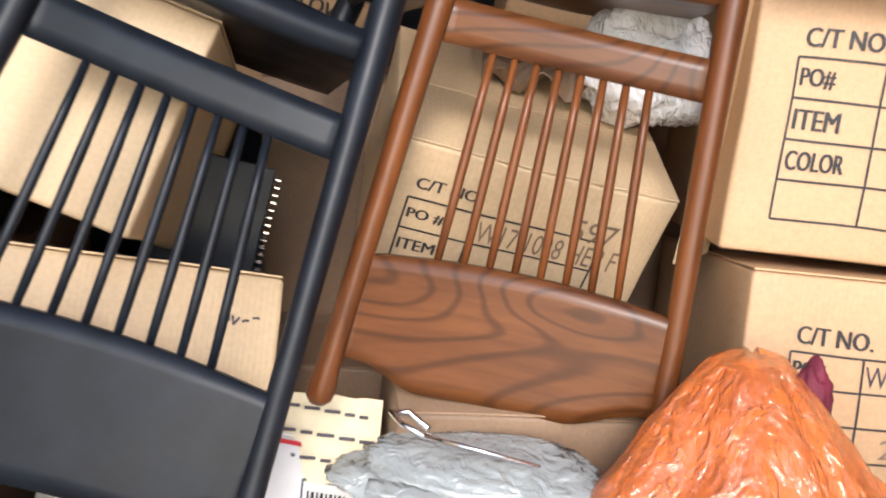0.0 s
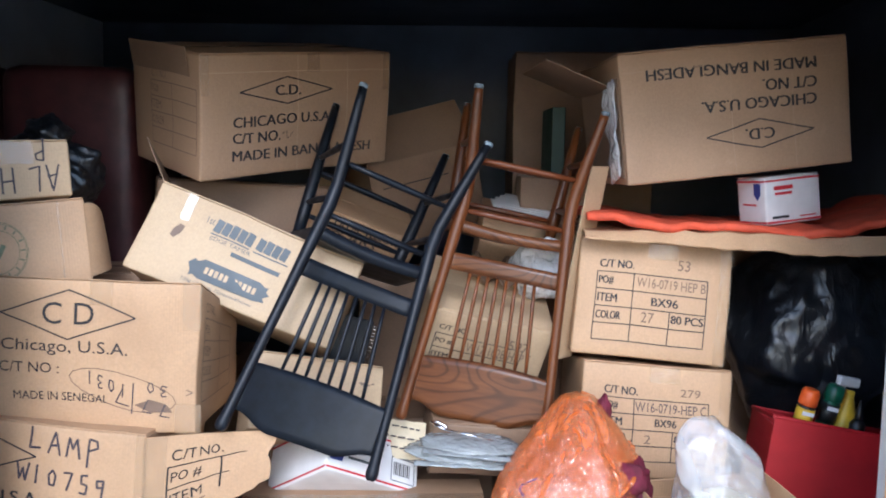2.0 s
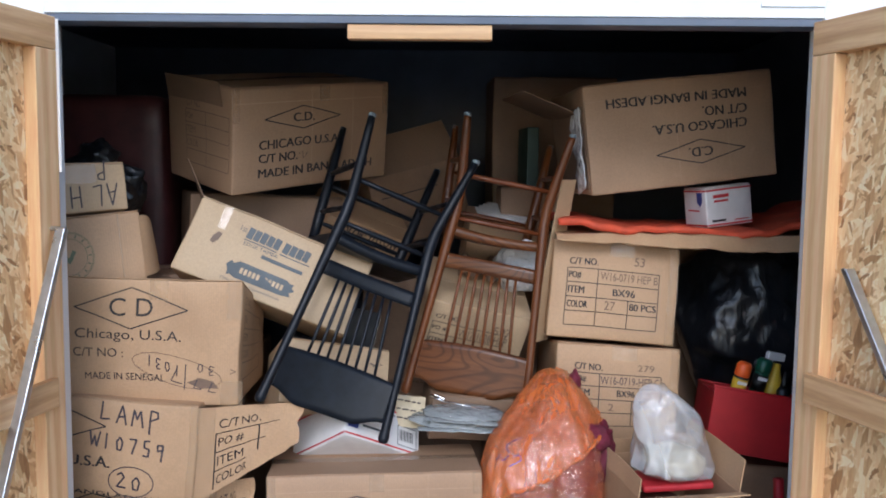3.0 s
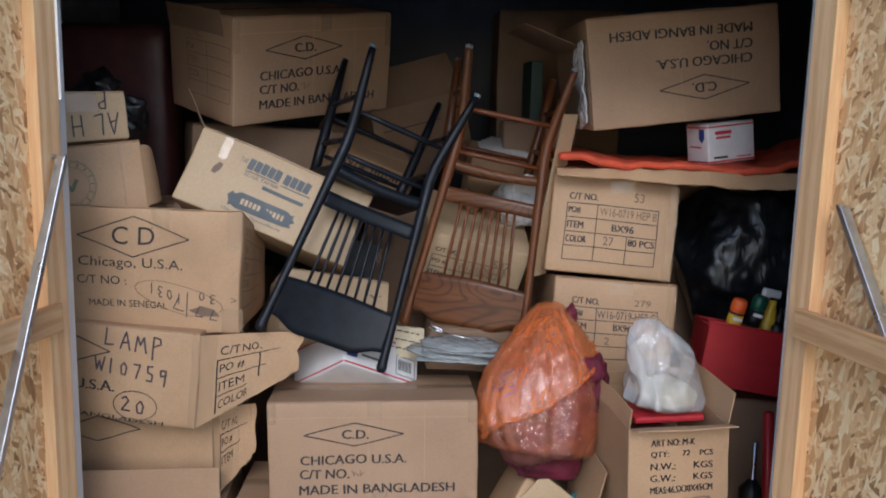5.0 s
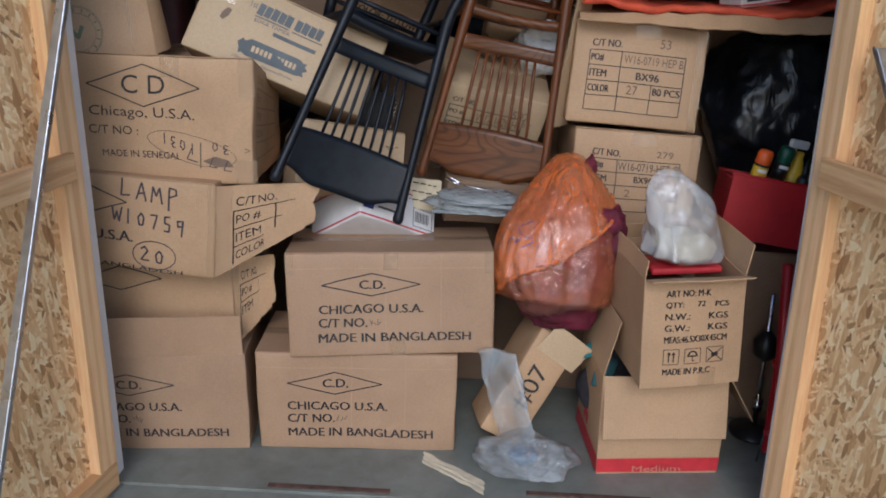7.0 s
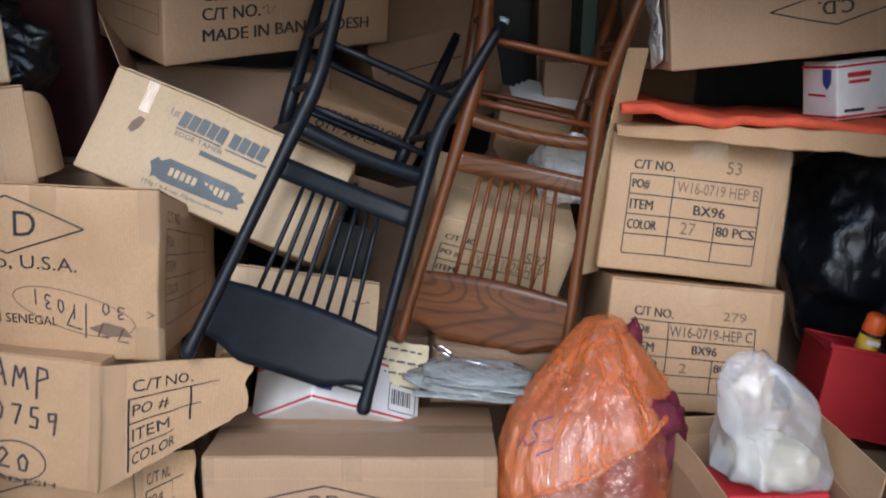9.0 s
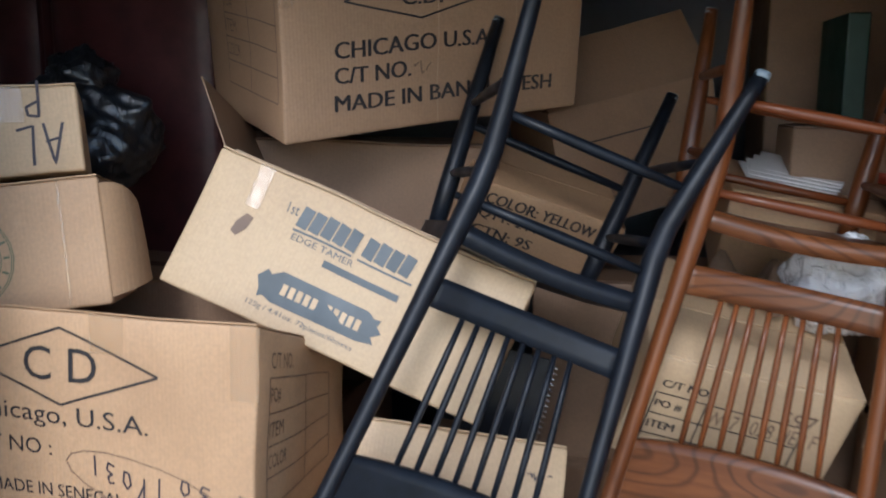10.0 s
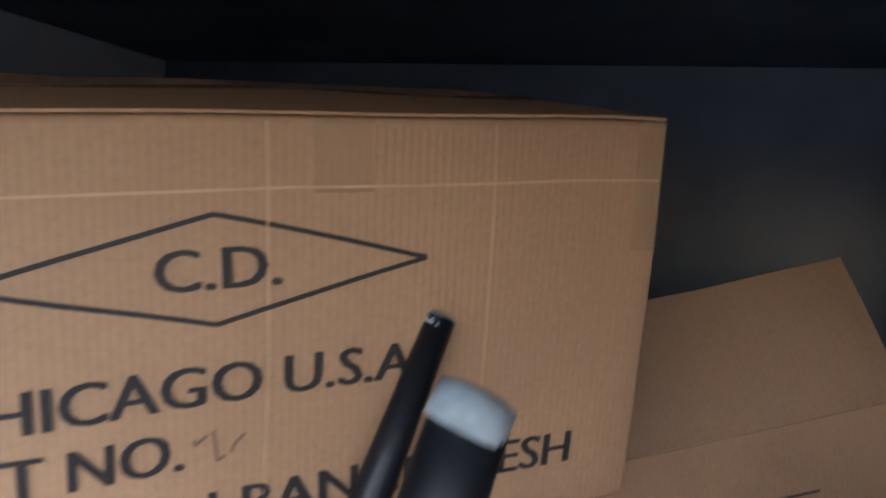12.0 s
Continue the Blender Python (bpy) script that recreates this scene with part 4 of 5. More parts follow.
# white postal boxes
for box in (P_, U_):
    for r in (0.06, 0.94):
        box.line([(0.0, r), (1.0, r)], 0.006, "f", RED_INK)
        box.line([(0.0, r), (1.0, r)], 0.006, "l", RED_INK)
P_.line([(0.15, 0.22), (0.5, 0.22)], 0.012, mat=RED_INK)
P_.line([(0.17, 0.34), (0.48, 0.34)], 0.008, mat=RED_INK)
P_.line([(0.1, 0.84), (0.4, 0.84)], 0.008, mat=INK)
P_.line([(0.6, 0.86), (0.9, 0.86)], 0.004, mat=RED_INK)
P_.mark(([(0.62, 0.10), (0.86, 0.10), (0.86, 0.34), (0.74, 0.46), (0.62, 0.34)], [(4, 3, 2, 1, 0)]), "l", BLUE_INK)
P_.line([(0.2, 0.55), (0.7, 0.56)], 0.006, "l", RED_INK)
P_.put("tape", block(0.22, 0.05, 0.0012, 0.0004, 0.03, (-0.02, -0.02, 0.152)), TAPE, "clear tape with loose ends", False)
U_.mark(([(0.05, 0.52), (0.19, 0.50), (0.16, 0.78), (0.03, 0.78)], [(3, 2, 1, 0)]), "f", BLUE_INK)
U_.line([(0.22, 0.66), (0.45, 0.66)], 0.008, mat=TEAL_INK)
for i in range(9):
    U_.line([(0.72 + 0.022 * i, 0.45), (0.72 + 0.022 * i, 0.72)], 0.003 + 0.002 * (i % 2), mat=INK)
U_.line([(0.69, 0.36), (0.95, 0.36), (0.95, 0.84), (0.69, 0.84), (0.69, 0.36)], 0.003, mat=TEAL_INK)

# upside-down marker letters
for words, s0, s1, r0, r1 in (("P", 0.66, 0.80, 0.03, 0.34), ("AL", 0.58, 0.90, 0.42, 0.90), ("H", 0.36, 0.53, 0.46, 0.90)):
    H_.penned(words, s0, s1, r0, r1, 0.0, 0.005, True)
H_.tape_edge(0.5, 0.0, 0.4, 0.12)
for rad in (0.16, 0.21, 0.22):
    H2.line([(0.34 + rad * math.cos(a * 0.3142), 0.55 + rad * 1.6 * math.sin(a * 0.3142)) for a in range(21)], 0.0016, mat=STAMP_INK)
for k in range(16):
    a = k * 0.3927
    H2.line([(0.34 + 0.17 * math.cos(a), 0.55 + 0.272 * math.sin(a)), (0.34 + 0.2 * math.cos(a), 0.55 + 0.32 * math.sin(a))], 0.004, mat=STAMP_INK)
H2.line([(0.29, 0.50), (0.34, 0.62), (0.39, 0.47)], 0.012, mat=STAMP_INK)
H2.tape_edge(0.8, 0.0, 1.0, 0.004)
H2.put("flap", sheet(lambda u, v: (0.174 + 0.115 * u * (1 - 0.12 * v) * math.cos(0.55 + 0.5 * u), -0.146 + 0.115 * u * math.sin(0.55 + 0.5 * u), 0.012 + (0.20 - 0.055 * u * u) * v + 0.02 * u), 10, 8, 0.004), CARD, "open side flap bent outwards", False)

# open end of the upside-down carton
# both flaps coloured darker for the shade at the opening
B_.put("flap", moved(block(0.004, 0.44, 0.24, 0.0015, 0.05), Matrix.Translation((-0.44, 0.05, 0.345)) @ Matrix.Rotation(radians(-62), 4, "Y")), CARD_DARK_SHADED, "flap standing out from the open end", False)
B_.put("flap", block(0.004, 0.46, 0.30, 0.0015, 0.05, (-0.352, 0.0, 0.17)), CARD_DARK_SHADED, "torn inner flap", False)
B_.put("lining", warped(sheet(lambda u, v: (-0.362 - 0.02 * noise.noise(Vector((u * 5, v * 6, 1))), -0.22 + 0.10 * u, 0.03 + 0.29 * v - 0.03 * u), 8, 12, 0.004), lambda p: p), WHITE_FILM, "white plastic showing in the opening", True)
# torn flap in the same shade-darkened cardboard
A_.put("flap", moved(block(0.004, 0.38, 0.09, 0.0015, 0.04), Matrix.Translation((-0.368, 0.03, 0.352)) @ Matrix.Rotation(radians(-9), 4, "Y")), CARD_DARK_SHADED, "torn flap sticking up at the end", False)
for s in (0.02, 0.975):
    A_.tape_edge(s, 0.0, 0.32, 0.03)
    E_.tape_edge(s, 0.0, 0.2, 0.03)
for box in (R_, R2):
    box.tape_edge(0.965, 0.0, 1.0, 0.035)
    box.tape_edge(0.55, 0.0, 0.14, 0.09)
C_.tape_edge(0.58, 0.0, 0.16, 0.06)
C_.tape_edge(0.965, 0.0, 0.3, 0.05)
C_.tape_edge(0.965, 0.8, 1.0, 0.07)
N_.tape_front(0.68, False, 0.06, 0.05)
for i, s in enumerate((0.22, 0.44, 0.66)):
    if i == 0:
        for k in (0.055, 0.105):
            N_.line([(s + k, 0.76), (s + k, 0.67)], 0.004)
            N_.line([(s + k - 0.018, 0.69), (s + k, 0.665), (s + k + 0.018, 0.69)], 0.003)
    elif i == 1:
        N_.line([(s + 0.03, 0.71), (s + 0.05, 0.675), (s + 0.08, 0.665), (s + 0.11, 0.675), (s + 0.13, 0.71), (s + 0.03, 0.71)], 0.005)
        N_.line([(s + 0.08, 0.70), (s + 0.08, 0.755), (s + 0.10, 0.755)], 0.003)
    else:
        N_.line([(s + 0.01, 0.65), (s + 0.15, 0.77)], 0.003)
        N_.line([(s + 0.15, 0.65), (s + 0.01, 0.77)], 0.003)
        N_.line([(s + 0.05, 0.72), (s + 0.11, 0.70)], 0.014)

# ---------------------------------------------------------------- cartons deeper in the pile

S_ = Carton((0.019, 1.333, 1.174), (22, 13, 11), (0.4, 0.34, 0.25), "tan carton tipped forward behind the brown chair", CARD_PALE, seed=21).closed(False)
S_.table_face("f", 0.10, 0.80, 0.34, 0.2, 3, 0.34, None, ("C/T NO.", "PO #", "ITEM"))
S_.text("597", 0.68, 0.84, 0.22, 0.36, mat=PENCIL, name="handwriting")
S_.text("W17 1028 HEP F", 0.36, 0.88, 0.38, 0.52, mat=PENCIL, name="handwriting")

Q_ = Carton((-0.462, 1.661, 1.432), (26, 19, 28), (0.4, 0.26, 0.24), "brown carton tipped forward behind the black chair", seed=22).closed(False)
Q_.text("COLOR: YELLOW", 0.12, 0.82, 0.08, 0.20)
Q_.text("QTY: 24 PCS", 0.12, 0.62, 0.27, 0.38)
Q_.text("CTN: 9S", 0.12, 0.5, 0.45, 0.56)

# darker cardboard colour stands for the shade at the back
V_ = Carton((-0.28, 2.02, 1.60), (6, -14, 28), (0.46, 0.36, 0.32), "open brown carton at the back with a raised flap", CARD_DARK_SHADED, seed=23).opened({"f": (-38, 0.20)})
V_.line([(0.1, 0.3), (0.7, 0.3)], 0.004)

RON = Carton((-0.487, 1.054, 0.962), (-26, 10.4, 20.6), (0.385, 0.26, 0.22), "pale carton with a pencil scribble behind the black chair", CARD_PALE, seed=24).closed(False)
RON.scribble(0.80, 0.93, 0.28, 0.03, 4, mat=PEN, width=0.003, seed=8)

# filler cartons, their cardboard darkened for shade; the corner one is drab brown
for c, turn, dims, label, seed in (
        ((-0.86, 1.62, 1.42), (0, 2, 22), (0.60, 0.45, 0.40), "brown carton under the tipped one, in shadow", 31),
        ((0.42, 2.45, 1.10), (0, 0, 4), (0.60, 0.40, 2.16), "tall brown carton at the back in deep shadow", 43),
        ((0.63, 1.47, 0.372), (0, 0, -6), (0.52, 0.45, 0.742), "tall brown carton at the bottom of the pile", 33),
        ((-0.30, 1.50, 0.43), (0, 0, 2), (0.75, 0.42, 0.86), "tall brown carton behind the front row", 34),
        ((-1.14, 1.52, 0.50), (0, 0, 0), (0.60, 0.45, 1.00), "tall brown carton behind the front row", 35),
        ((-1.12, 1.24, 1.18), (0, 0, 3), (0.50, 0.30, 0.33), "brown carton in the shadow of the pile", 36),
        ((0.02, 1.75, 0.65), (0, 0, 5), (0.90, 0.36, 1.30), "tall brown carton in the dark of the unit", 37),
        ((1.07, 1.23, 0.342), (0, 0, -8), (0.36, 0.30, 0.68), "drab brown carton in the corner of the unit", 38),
        ((0.30, 1.80, 1.48), (0, 0, 3), (0.30, 0.24, 0.36), "small carton at the back of the unit in a shaded tone", 42),
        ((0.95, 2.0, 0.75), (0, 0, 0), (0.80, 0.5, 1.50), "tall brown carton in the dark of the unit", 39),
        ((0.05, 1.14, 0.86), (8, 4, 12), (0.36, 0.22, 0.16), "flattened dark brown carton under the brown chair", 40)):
    Carton(c, turn, dims, label, CARD_DARK_SHADED, seed).closed()

# carton standing on its corner, with its number
Z_ = Carton((0.195, 0.93, 0.215), (-6, 30, 8), (0.155, 0.22, 0.43), "slim brown carton leaning with a large printed number", seed=41).closed(False)
v, f = lettering("#07")
Z_.mark(([(0.74 - 0.48 * b, 0.70 - 0.40 * a) for a, b in v], f), mat=INK)
Z_.put("flap", moved(block(0.17, 0.003, 0.12, 0.001, 0.04), Matrix.Translation((0.03, -0.125, 0.40)) @ Matrix.Rotation(radians(14), 4, "X") @ Matrix.Rotation(radians(8), 4, "Y")), CARD_PALE, "folded flap", False)

# ---------------------------------------------------------------- bags, cloth and loose things


def draped(x0, x1, y0, y1, z, sag, seed, nu=40, nv=16, edge=0.02):
    def fn(u, v):
        x = x0 + (x1 - x0) * u
        y = y0 + (y1 - y0) * v
        w = noise.noise(Vector((u * 4, v * 3, seed)))
        return (x, y + edge * noise.noise(Vector((u * 7, seed, v))), z + sag * math.sin(math.pi * u) + 0.015 * w + 0.006 * noise.noise(Vector((u * 17, v * 9, seed))))
    return fn


shelf = draped(0.335, 1.42, 1.05, 1.75, 1.518, -0.012, 2)


def lip(u, v):
    p = Vector(shelf(u, v))
    bend = max(0, 0.10 - v) / 0.10
    p.z -= (0.022 + 0.035 * u) * bend
    p.y += 0.03 * bend
    return p


solid("cardboard_sheet", sheet(lip, 50, 30, 0.005), CARD, "flat cardboard sheet lying across the boxes as a shelf", "cardboard", smooth=False)
cloth = draped(0.345, 1.42, 1.13, 1.75, 1.545, -0.015, 4, edge=0.05)


def folds(u, v):
    p = Vector(cloth(u, v))
    p.z += 0.014 * noise.noise(Vector((u * 11, v * 5, 2.0))) + 0.03 * max(0, noise.noise(Vector((u * 3, 1.5, 0)))) + 0.004 * math.sin(u * 31 + v * 4) * (1 - v) + (0.085 * max(0, u - 0.72) * 3.2)
    return p


solid("blanket", sheet(folds, 90, 24, 0.022), ORANGE_CLOTH, "folded orange cloth spread over the cardboard sheet", "blanket", smooth=True)

for m, size, seed, neck, label in (
        (Matrix.Translation((1.17, 1.62, 1.12)), (0.60, 0.60, 0.72), 3, (-0.05, -0.12, 0.33), "full black plastic bin bag behind the red bin"),
        (Matrix.Translation((-1.36, 1.16, 1.63)), (0.40, 0.25, 0.30), 8, (0.02, 0.0, 0.13), "knotted black plastic bin bag on the cartons")):
    bb = thing("bin_bag", m, label, "bag", "bin bags")
    part("bag", blob(size, seed, 0.3, 0.04, 110, 0.85, crease=9, facets=22), BLACK_BAG, bb, smooth=True)
    part("tied_neck", moved(blob((0.12, 0.12, 0.10), seed + 1, 0.4, 0.25, 32), Matrix.Translation(neck)), BLACK_BAG, bb, smooth=True)

# sofa stood on end, its back towards the door
sofa = thing("sofa", pose(-1.55, 1.80, 0.0, 0, 0, 5), "maroon leather sofa stood on its end at the back", "sofa")
part("base", block(0.60, 0.50, 1.90, 0.03, 0.1, (0, 0.10, 0.95)), LEATHER, sofa, smooth=True)
for x, w in ((-0.245, 0.17), (0.085, 0.48)):
    part("cushion", block(w, 0.24, 2.02, 0.06, 0.05, (x, -0.22, 1.01)), LEATHER, sofa, smooth=True)
for x in (-0.168, 0.06):
    part("piping", tube([(x, -0.325, 0.08), (x, -0.33, 1.0), (x, -0.325, 1.98)], [0.006] * 3, 8), LEATHER, sofa, "raised seam", True)

# wrapped bundle
bundle = thing("wrapped_bundle", pose(0.308, 0.905, 0.785, -17, 4, 4), "bundle of dark red fabric wrapped in orange plastic film", "bundle")


PROFILE = ((-0.262, 0.0), (-0.258, 0.12), (-0.235, 0.172), (-0.17, 0.205), (-0.06, 0.208), (0.03, 0.190), (0.11, 0.150), (0.18, 0.108), (0.235, 0.068), (0.268, 0.040), (0.278, 0.0))


def girth(z):
    """Half width of the bundle at a height."""
    for (z0, r0), (z1, r1) in zip(PROFILE, PROFILE[1:]):
        if z <= z1:
            k = max(0.0, (z - z0) / (z1 - z0))
            return r0 + (r1 - r0) * k
    return 0.0


def wrapped(th, z, grow=0.0, seed=1.0, crumple=1.0):
    """A point of the bundle's skin: taut facets with creases pulled towards its tied end."""
    c, s = math.cos(th), math.sin(th)
    facet = noise.noise(Vector((c * 1.3, s * 1.3, z * 3.2 + seed)))
    pull = 1 - 2 * abs(noise.noise(Vector((c * 4.5 + z * 1.2, s * 4.5, z * 2.2 + seed))))
    dent = 1 - 2 * abs(noise.noise(Vector((c * 3.0, s * 3.0, z * 11.0 + seed))))
    r = girth(z) * (1 + 0.12 * facet + crumple * (0.045 * pull + 0.03 * dent + 0.012 * noise.noise(Vector((c * 14, s * 14, z * 6))))) + grow
    return Vector((r * c, 0.84 * r * s, z + 0.010 * crumple * facet))


def rim(th):
    """Height of the film's gathered edge: low on one side, high over the hanging fabric."""
    c = math.cos(th)
    return -0.055 + 0.18 * c + 0.02 * math.sin(th * 2 + 0.6)


def skin(u, v):
    th = 2 * math.pi * u
    top = 0.277
    return wrapped(th, top + (rim(th) - top) * v, 0.006 + 0.006 * v)


def under(u, v):
    return wrapped(2 * math.pi * u, -0.260 + 0.47 * v, 0.0, 1.0, 1.5)


part("fabric", sheet(lambda u, v: wrapped(2 * math.pi * u, -0.254 + 0.51 * v, -0.012 - 0.012 * abs(noise.noise(Vector((u * 19, v * 9, 3)))), 1.0, 0.6), 90, 60), CRIMSON, bundle, "crumpled dark red fabric inside", True)
part("packing", moved(blob((0.24, 0.20, 0.30), 15, 0.25, 0.08, 40), Matrix.Translation((-0.045, -0.055, -0.13))), BROWN_FABRIC, bundle, "brown cloth inside", True)
part("film", sheet(skin, 150, 80), ORANGE_FILM, bundle, "glossy orange plastic film", True)
part("film", sheet(under, 130, 70), TINT_FILM, bundle, "clear stretched cling film over the lower half", True)
edge = [wrapped(2 * math.pi * i / 80, rim(2 * math.pi * i / 80), 0.011) for i in range(81)]
part("gathered_edge", tube(edge, [0.010 + 0.004 * math.sin(i * 1.3) + 0.003 * math.sin(i * 3.1) for i in range(81)], 8, 0.7), ORANGE_FILM, bundle, "gathered orange rim of the film", True)
for x, y, z, size, seed, label in (
        (0.075, -0.01, 0.225, (0.045, 0.04, 0.085), 2, "tuft of crimson fabric"),
        (0.160, -0.06, -0.005, (0.10, 0.13, 0.21), 7, "dark red fabric hanging out"),
        (0.125, -0.105, 0.045, (0.13, 0.08, 0.10), 8, "dark red fabric hanging out"),
        (0.02, 0.05, -0.255, (0.26, 0.16, 0.16), 9, "dark red fabric hanging out")):
    part("fabric_end", moved(blob(size, seed, 0.35, 0.09, 54, crease=6, facets=12), Matrix.Translation((x, y, z))), CRIMSON, bundle, label, True)
for pts in (((-2.42, 0.03), (-2.30, 0.045), (-2.22, 0.052)), ((-2.42, 0.03), (-2.44, 0.015), (-2.34, 0.0)), ((-2.55, -0.03), (-2.50, -0.01), (-2.44, -0.03), (-2.36, -0.012), (-2.18, -0.005), (-2.14, -0.02), (-2.30, -0.045))):
    part("handwriting", tube([wrapped(th, z - 0.02, 0.010) for th, z in pts], [0.0017] * len(pts), 6), BLUE_INK, bundle, "pen scrawl", True)

# white bag in the open carton


def carrier(u, v):
    """A slumped carrier bag: u round it, v from the base (0) to the loose top (1), with its mouth to one side."""
    th = 2 * math.pi * u
    c, s = math.cos(th), math.sin(th)
    wide = 0.118 * (min(1.0, v * 9) ** 0.5) * (1.0 - 0.42 * v ** 1.6) * math.sqrt(max(0.0, 1 - v ** 8))
    soft = noise.noise(Vector((c * 1.1, s * 1.1, v * 1.4 + 4)))
    crease = 1 - 2 * abs(noise.noise(Vector((c * 1.7 + 2.0, s * 1.7, v * 2.2))))
    fine = noise.noise(Vector((c * 5, s * 5, v * 7)))
    tuck = 0.022 * math.sin(3 * th + 5 * v) * v * v
    r = wide * (1 + 0.22 * soft + 0.16 * crease + 0.03 * fine) + tuck
    return (r * c + 0.012 - 0.062 * v, r * (0.95 - 0.25 * v) * s, -0.125 + 0.295 * v + 0.030 * v * soft)


bag = thing("plastic_bag", pose(0.675, 0.72, 0.885, 0, 4, 0), "filled white plastic carrier bag in the open carton", "bag")
part("filling", moved(blob((0.20, 0.17, 0.11), 4, 0.2, 0.04, 40), Matrix.Translation((0.01, 0, -0.07))), plain_mat("pale_packing", (0.58, 0.53, 0.40), 0.6), bag, "pale bottles and packets inside", True)
part("film", sheet(carrier, 110, 70), BAG_FILM, bag, "crumpled white plastic", True)
solid("red_packet", block(0.23, 0.15, 0.022, 0.008, 0.05), RED_INK, "red packet in the open carton under the white bag", "packet", pose(0.680, 0.735, 0.748, 0, -2, 8))
solid("carton_filling", blob((0.25, 0.32, 0.24), 14, 0.1, 0.05, 32), BROWN_FABRIC, "brown fabric filling the open carton", "fabric", pose(0.661, 0.73, 0.58, 0, -2, 8), True)

# bubble wrap, paper, mail pouches
solid("bubble_wrap", sheet(lambda u, v: (0.03 + 0.13 * u + 0.10 * (1 - v) + 0.012 * noise.noise(Vector((u * 4, v * 6, 0))), 0.72 - 0.02 * v + 0.02 * math.sin(u * 5), 0.02 + 0.40 * v), 10, 24, 0.004), CLEAR_FILM, "strip of clear bubble wrap hanging over a carton", "bubble wrap", smooth=True)
wrap = thing("bubble_wrap", pose(0.205, 0.66, 0.0, 0, 0, -8), "crumpled clear bubble wrap round a blue object on the floor", "bubble wrap")
part("film", moved(blob((0.34, 0.24, 0.12), 11, 0.35, 0.09, 72, 0.7, crease=16), Matrix.Translation((0, 0, 0.045))), CLEAR_FILM, wrap, "clear bubble wrap", True)
part("blue_object", moved(blob((0.09, 0.07, 0.06), 3, 0.3, 0.15, 24), Matrix.Translation((0.0, -0.01, 0.05))), plain_mat("blue_plastic", (0.05, 0.12, 0.22), 0.3), wrap, "small dark blue object", True)
rng = random.Random(4)
for k in range(60):
    a, r = rng.uniform(0, 6.28), rng.uniform(0.3, 0.98)
    part("bubble", moved(blob((0.012, 0.012, 0.008), 1, 0, 0, 8), Matrix.Translation((0.165 * r * math.cos(a), 0.115 * r * math.sin(a), 0.045 + 0.045 * math.sqrt(max(0, 1 - r * r))))), CLEAR_FILM, wrap, smooth=True)
solid("paper_scrap", sheet(lambda u, v: (-0.15 + 0.22 * u + 0.012 * noise.noise(Vector((u * 6, v * 5, 2))), 0.72 - 0.17 * u - 0.075 * v + 0.012 * noise.noise(Vector((v * 6, u * 5, 7))), 0.003 + 0.006 * abs(noise.noise(Vector((u * 3, v * 3, 1))))), 16, 6, 0.001), plain_mat("cream_paper", (0.66, 0.58, 0.42), 0.8), "torn scrap of cream paper on the floor", "paper")

for c, size, rz, seed in (((0.0, 0.96, 0.862), (0.31, 0.13, 0.034), 3, 3), ((0.015, 0.955, 0.892), (0.28, 0.12, 0.030), -5, 5)):
    pouch = thing("mail_pouch", pose(*c, 10, 2, rz), "flat grey translucent plastic mail pouch on the carton", "pouch", "mail pouches")
    part("film", blob(size, seed, 0.2, 0.10, 64, 0.6, crease=16), POUCH_FILM, pouch, smooth=True)
    part("sealed_edge", sheet(lambda u, v: (-0.48 * size[0] + 0.96 * size[0] * u, -0.44 * size[1] - 0.022 * v, 0.004 * noise.noise(Vector((u * 9, v, seed))) - 0.004 * v), 20, 3, 0.001), POUCH_FILM, pouch, "flat sealed plastic edge", True)
solid("scissors", join(tube([(0.0, 0, 0), (0.14, 0.01, 0.004)], [0.004, 0.002], 8), tube([(0, 0, 0), (-0.03, 0.01, 0), (-0.05, 0.03, 0), (-0.03, 0.045, 0), (0, 0.02, 0)], [0.004] * 5, 8)), CHROME, "chrome scissors lying by the mail pouches", "scissors", pose(-0.06, 0.93, 0.94, 0, 12, -8), True)

card = thing("printed_card", pose(-0.20, 1.03, 0.872, -30, 9, 14), "cream printed card standing against the white postal box", "card")
part("sheet", sheet(lambda u, v: (-0.075 + 0.15 * u, 0.004 * math.sin(3 * u), -0.055 + 0.115 * v + 0.004 * noise.noise(Vector((u * 9, 0, v)))), 12, 6, 0.0015), plain_mat("cream_card", (0.66, 0.56, 0.38), 0.7), card)
rng = random.Random(12)
for i in range(3):
    x = -0.055
    while x < 0.05:
        w = rng.uniform(0.012, 0.026)
        part("printing", block(w, 0.0008, 0.0045, 0.0002, 0.04, (x + w / 2, -0.0032, 0.038 - 0.032 * i - 0.08 * x)), PEN, card)
        x += w + 0.006

for i in range(4):
    solid("envelope", block(0.20, 0.14, 0.004, 0.001, 0.1), WHITE_CARD, "white paper envelope in a loose stack", "envelope", pose(0.15 + 0.012 * i, 1.68 + 0.02 * i, 1.545 + 0.006 * i, 12, 10, 8 - 6 * i), group="stack of envelopes")
solid("stool_box", block(0.34, 0.3, 0.22, 0.006, 0.06), CARD, "brown carton carrying a stack of envelopes", "box", pose(0.17, 1.72, 1.42, 10, 9, 4))
solid("plastic_bag", blob((0.21, 0.16, 0.17), 9, 0.3, 0.12, 56, crease=12), WHITE_BAG, "crumpled white plastic bag wedged behind the brown chair", "bag", Matrix.Translation((0.225, 1.34, 1.36)), True)
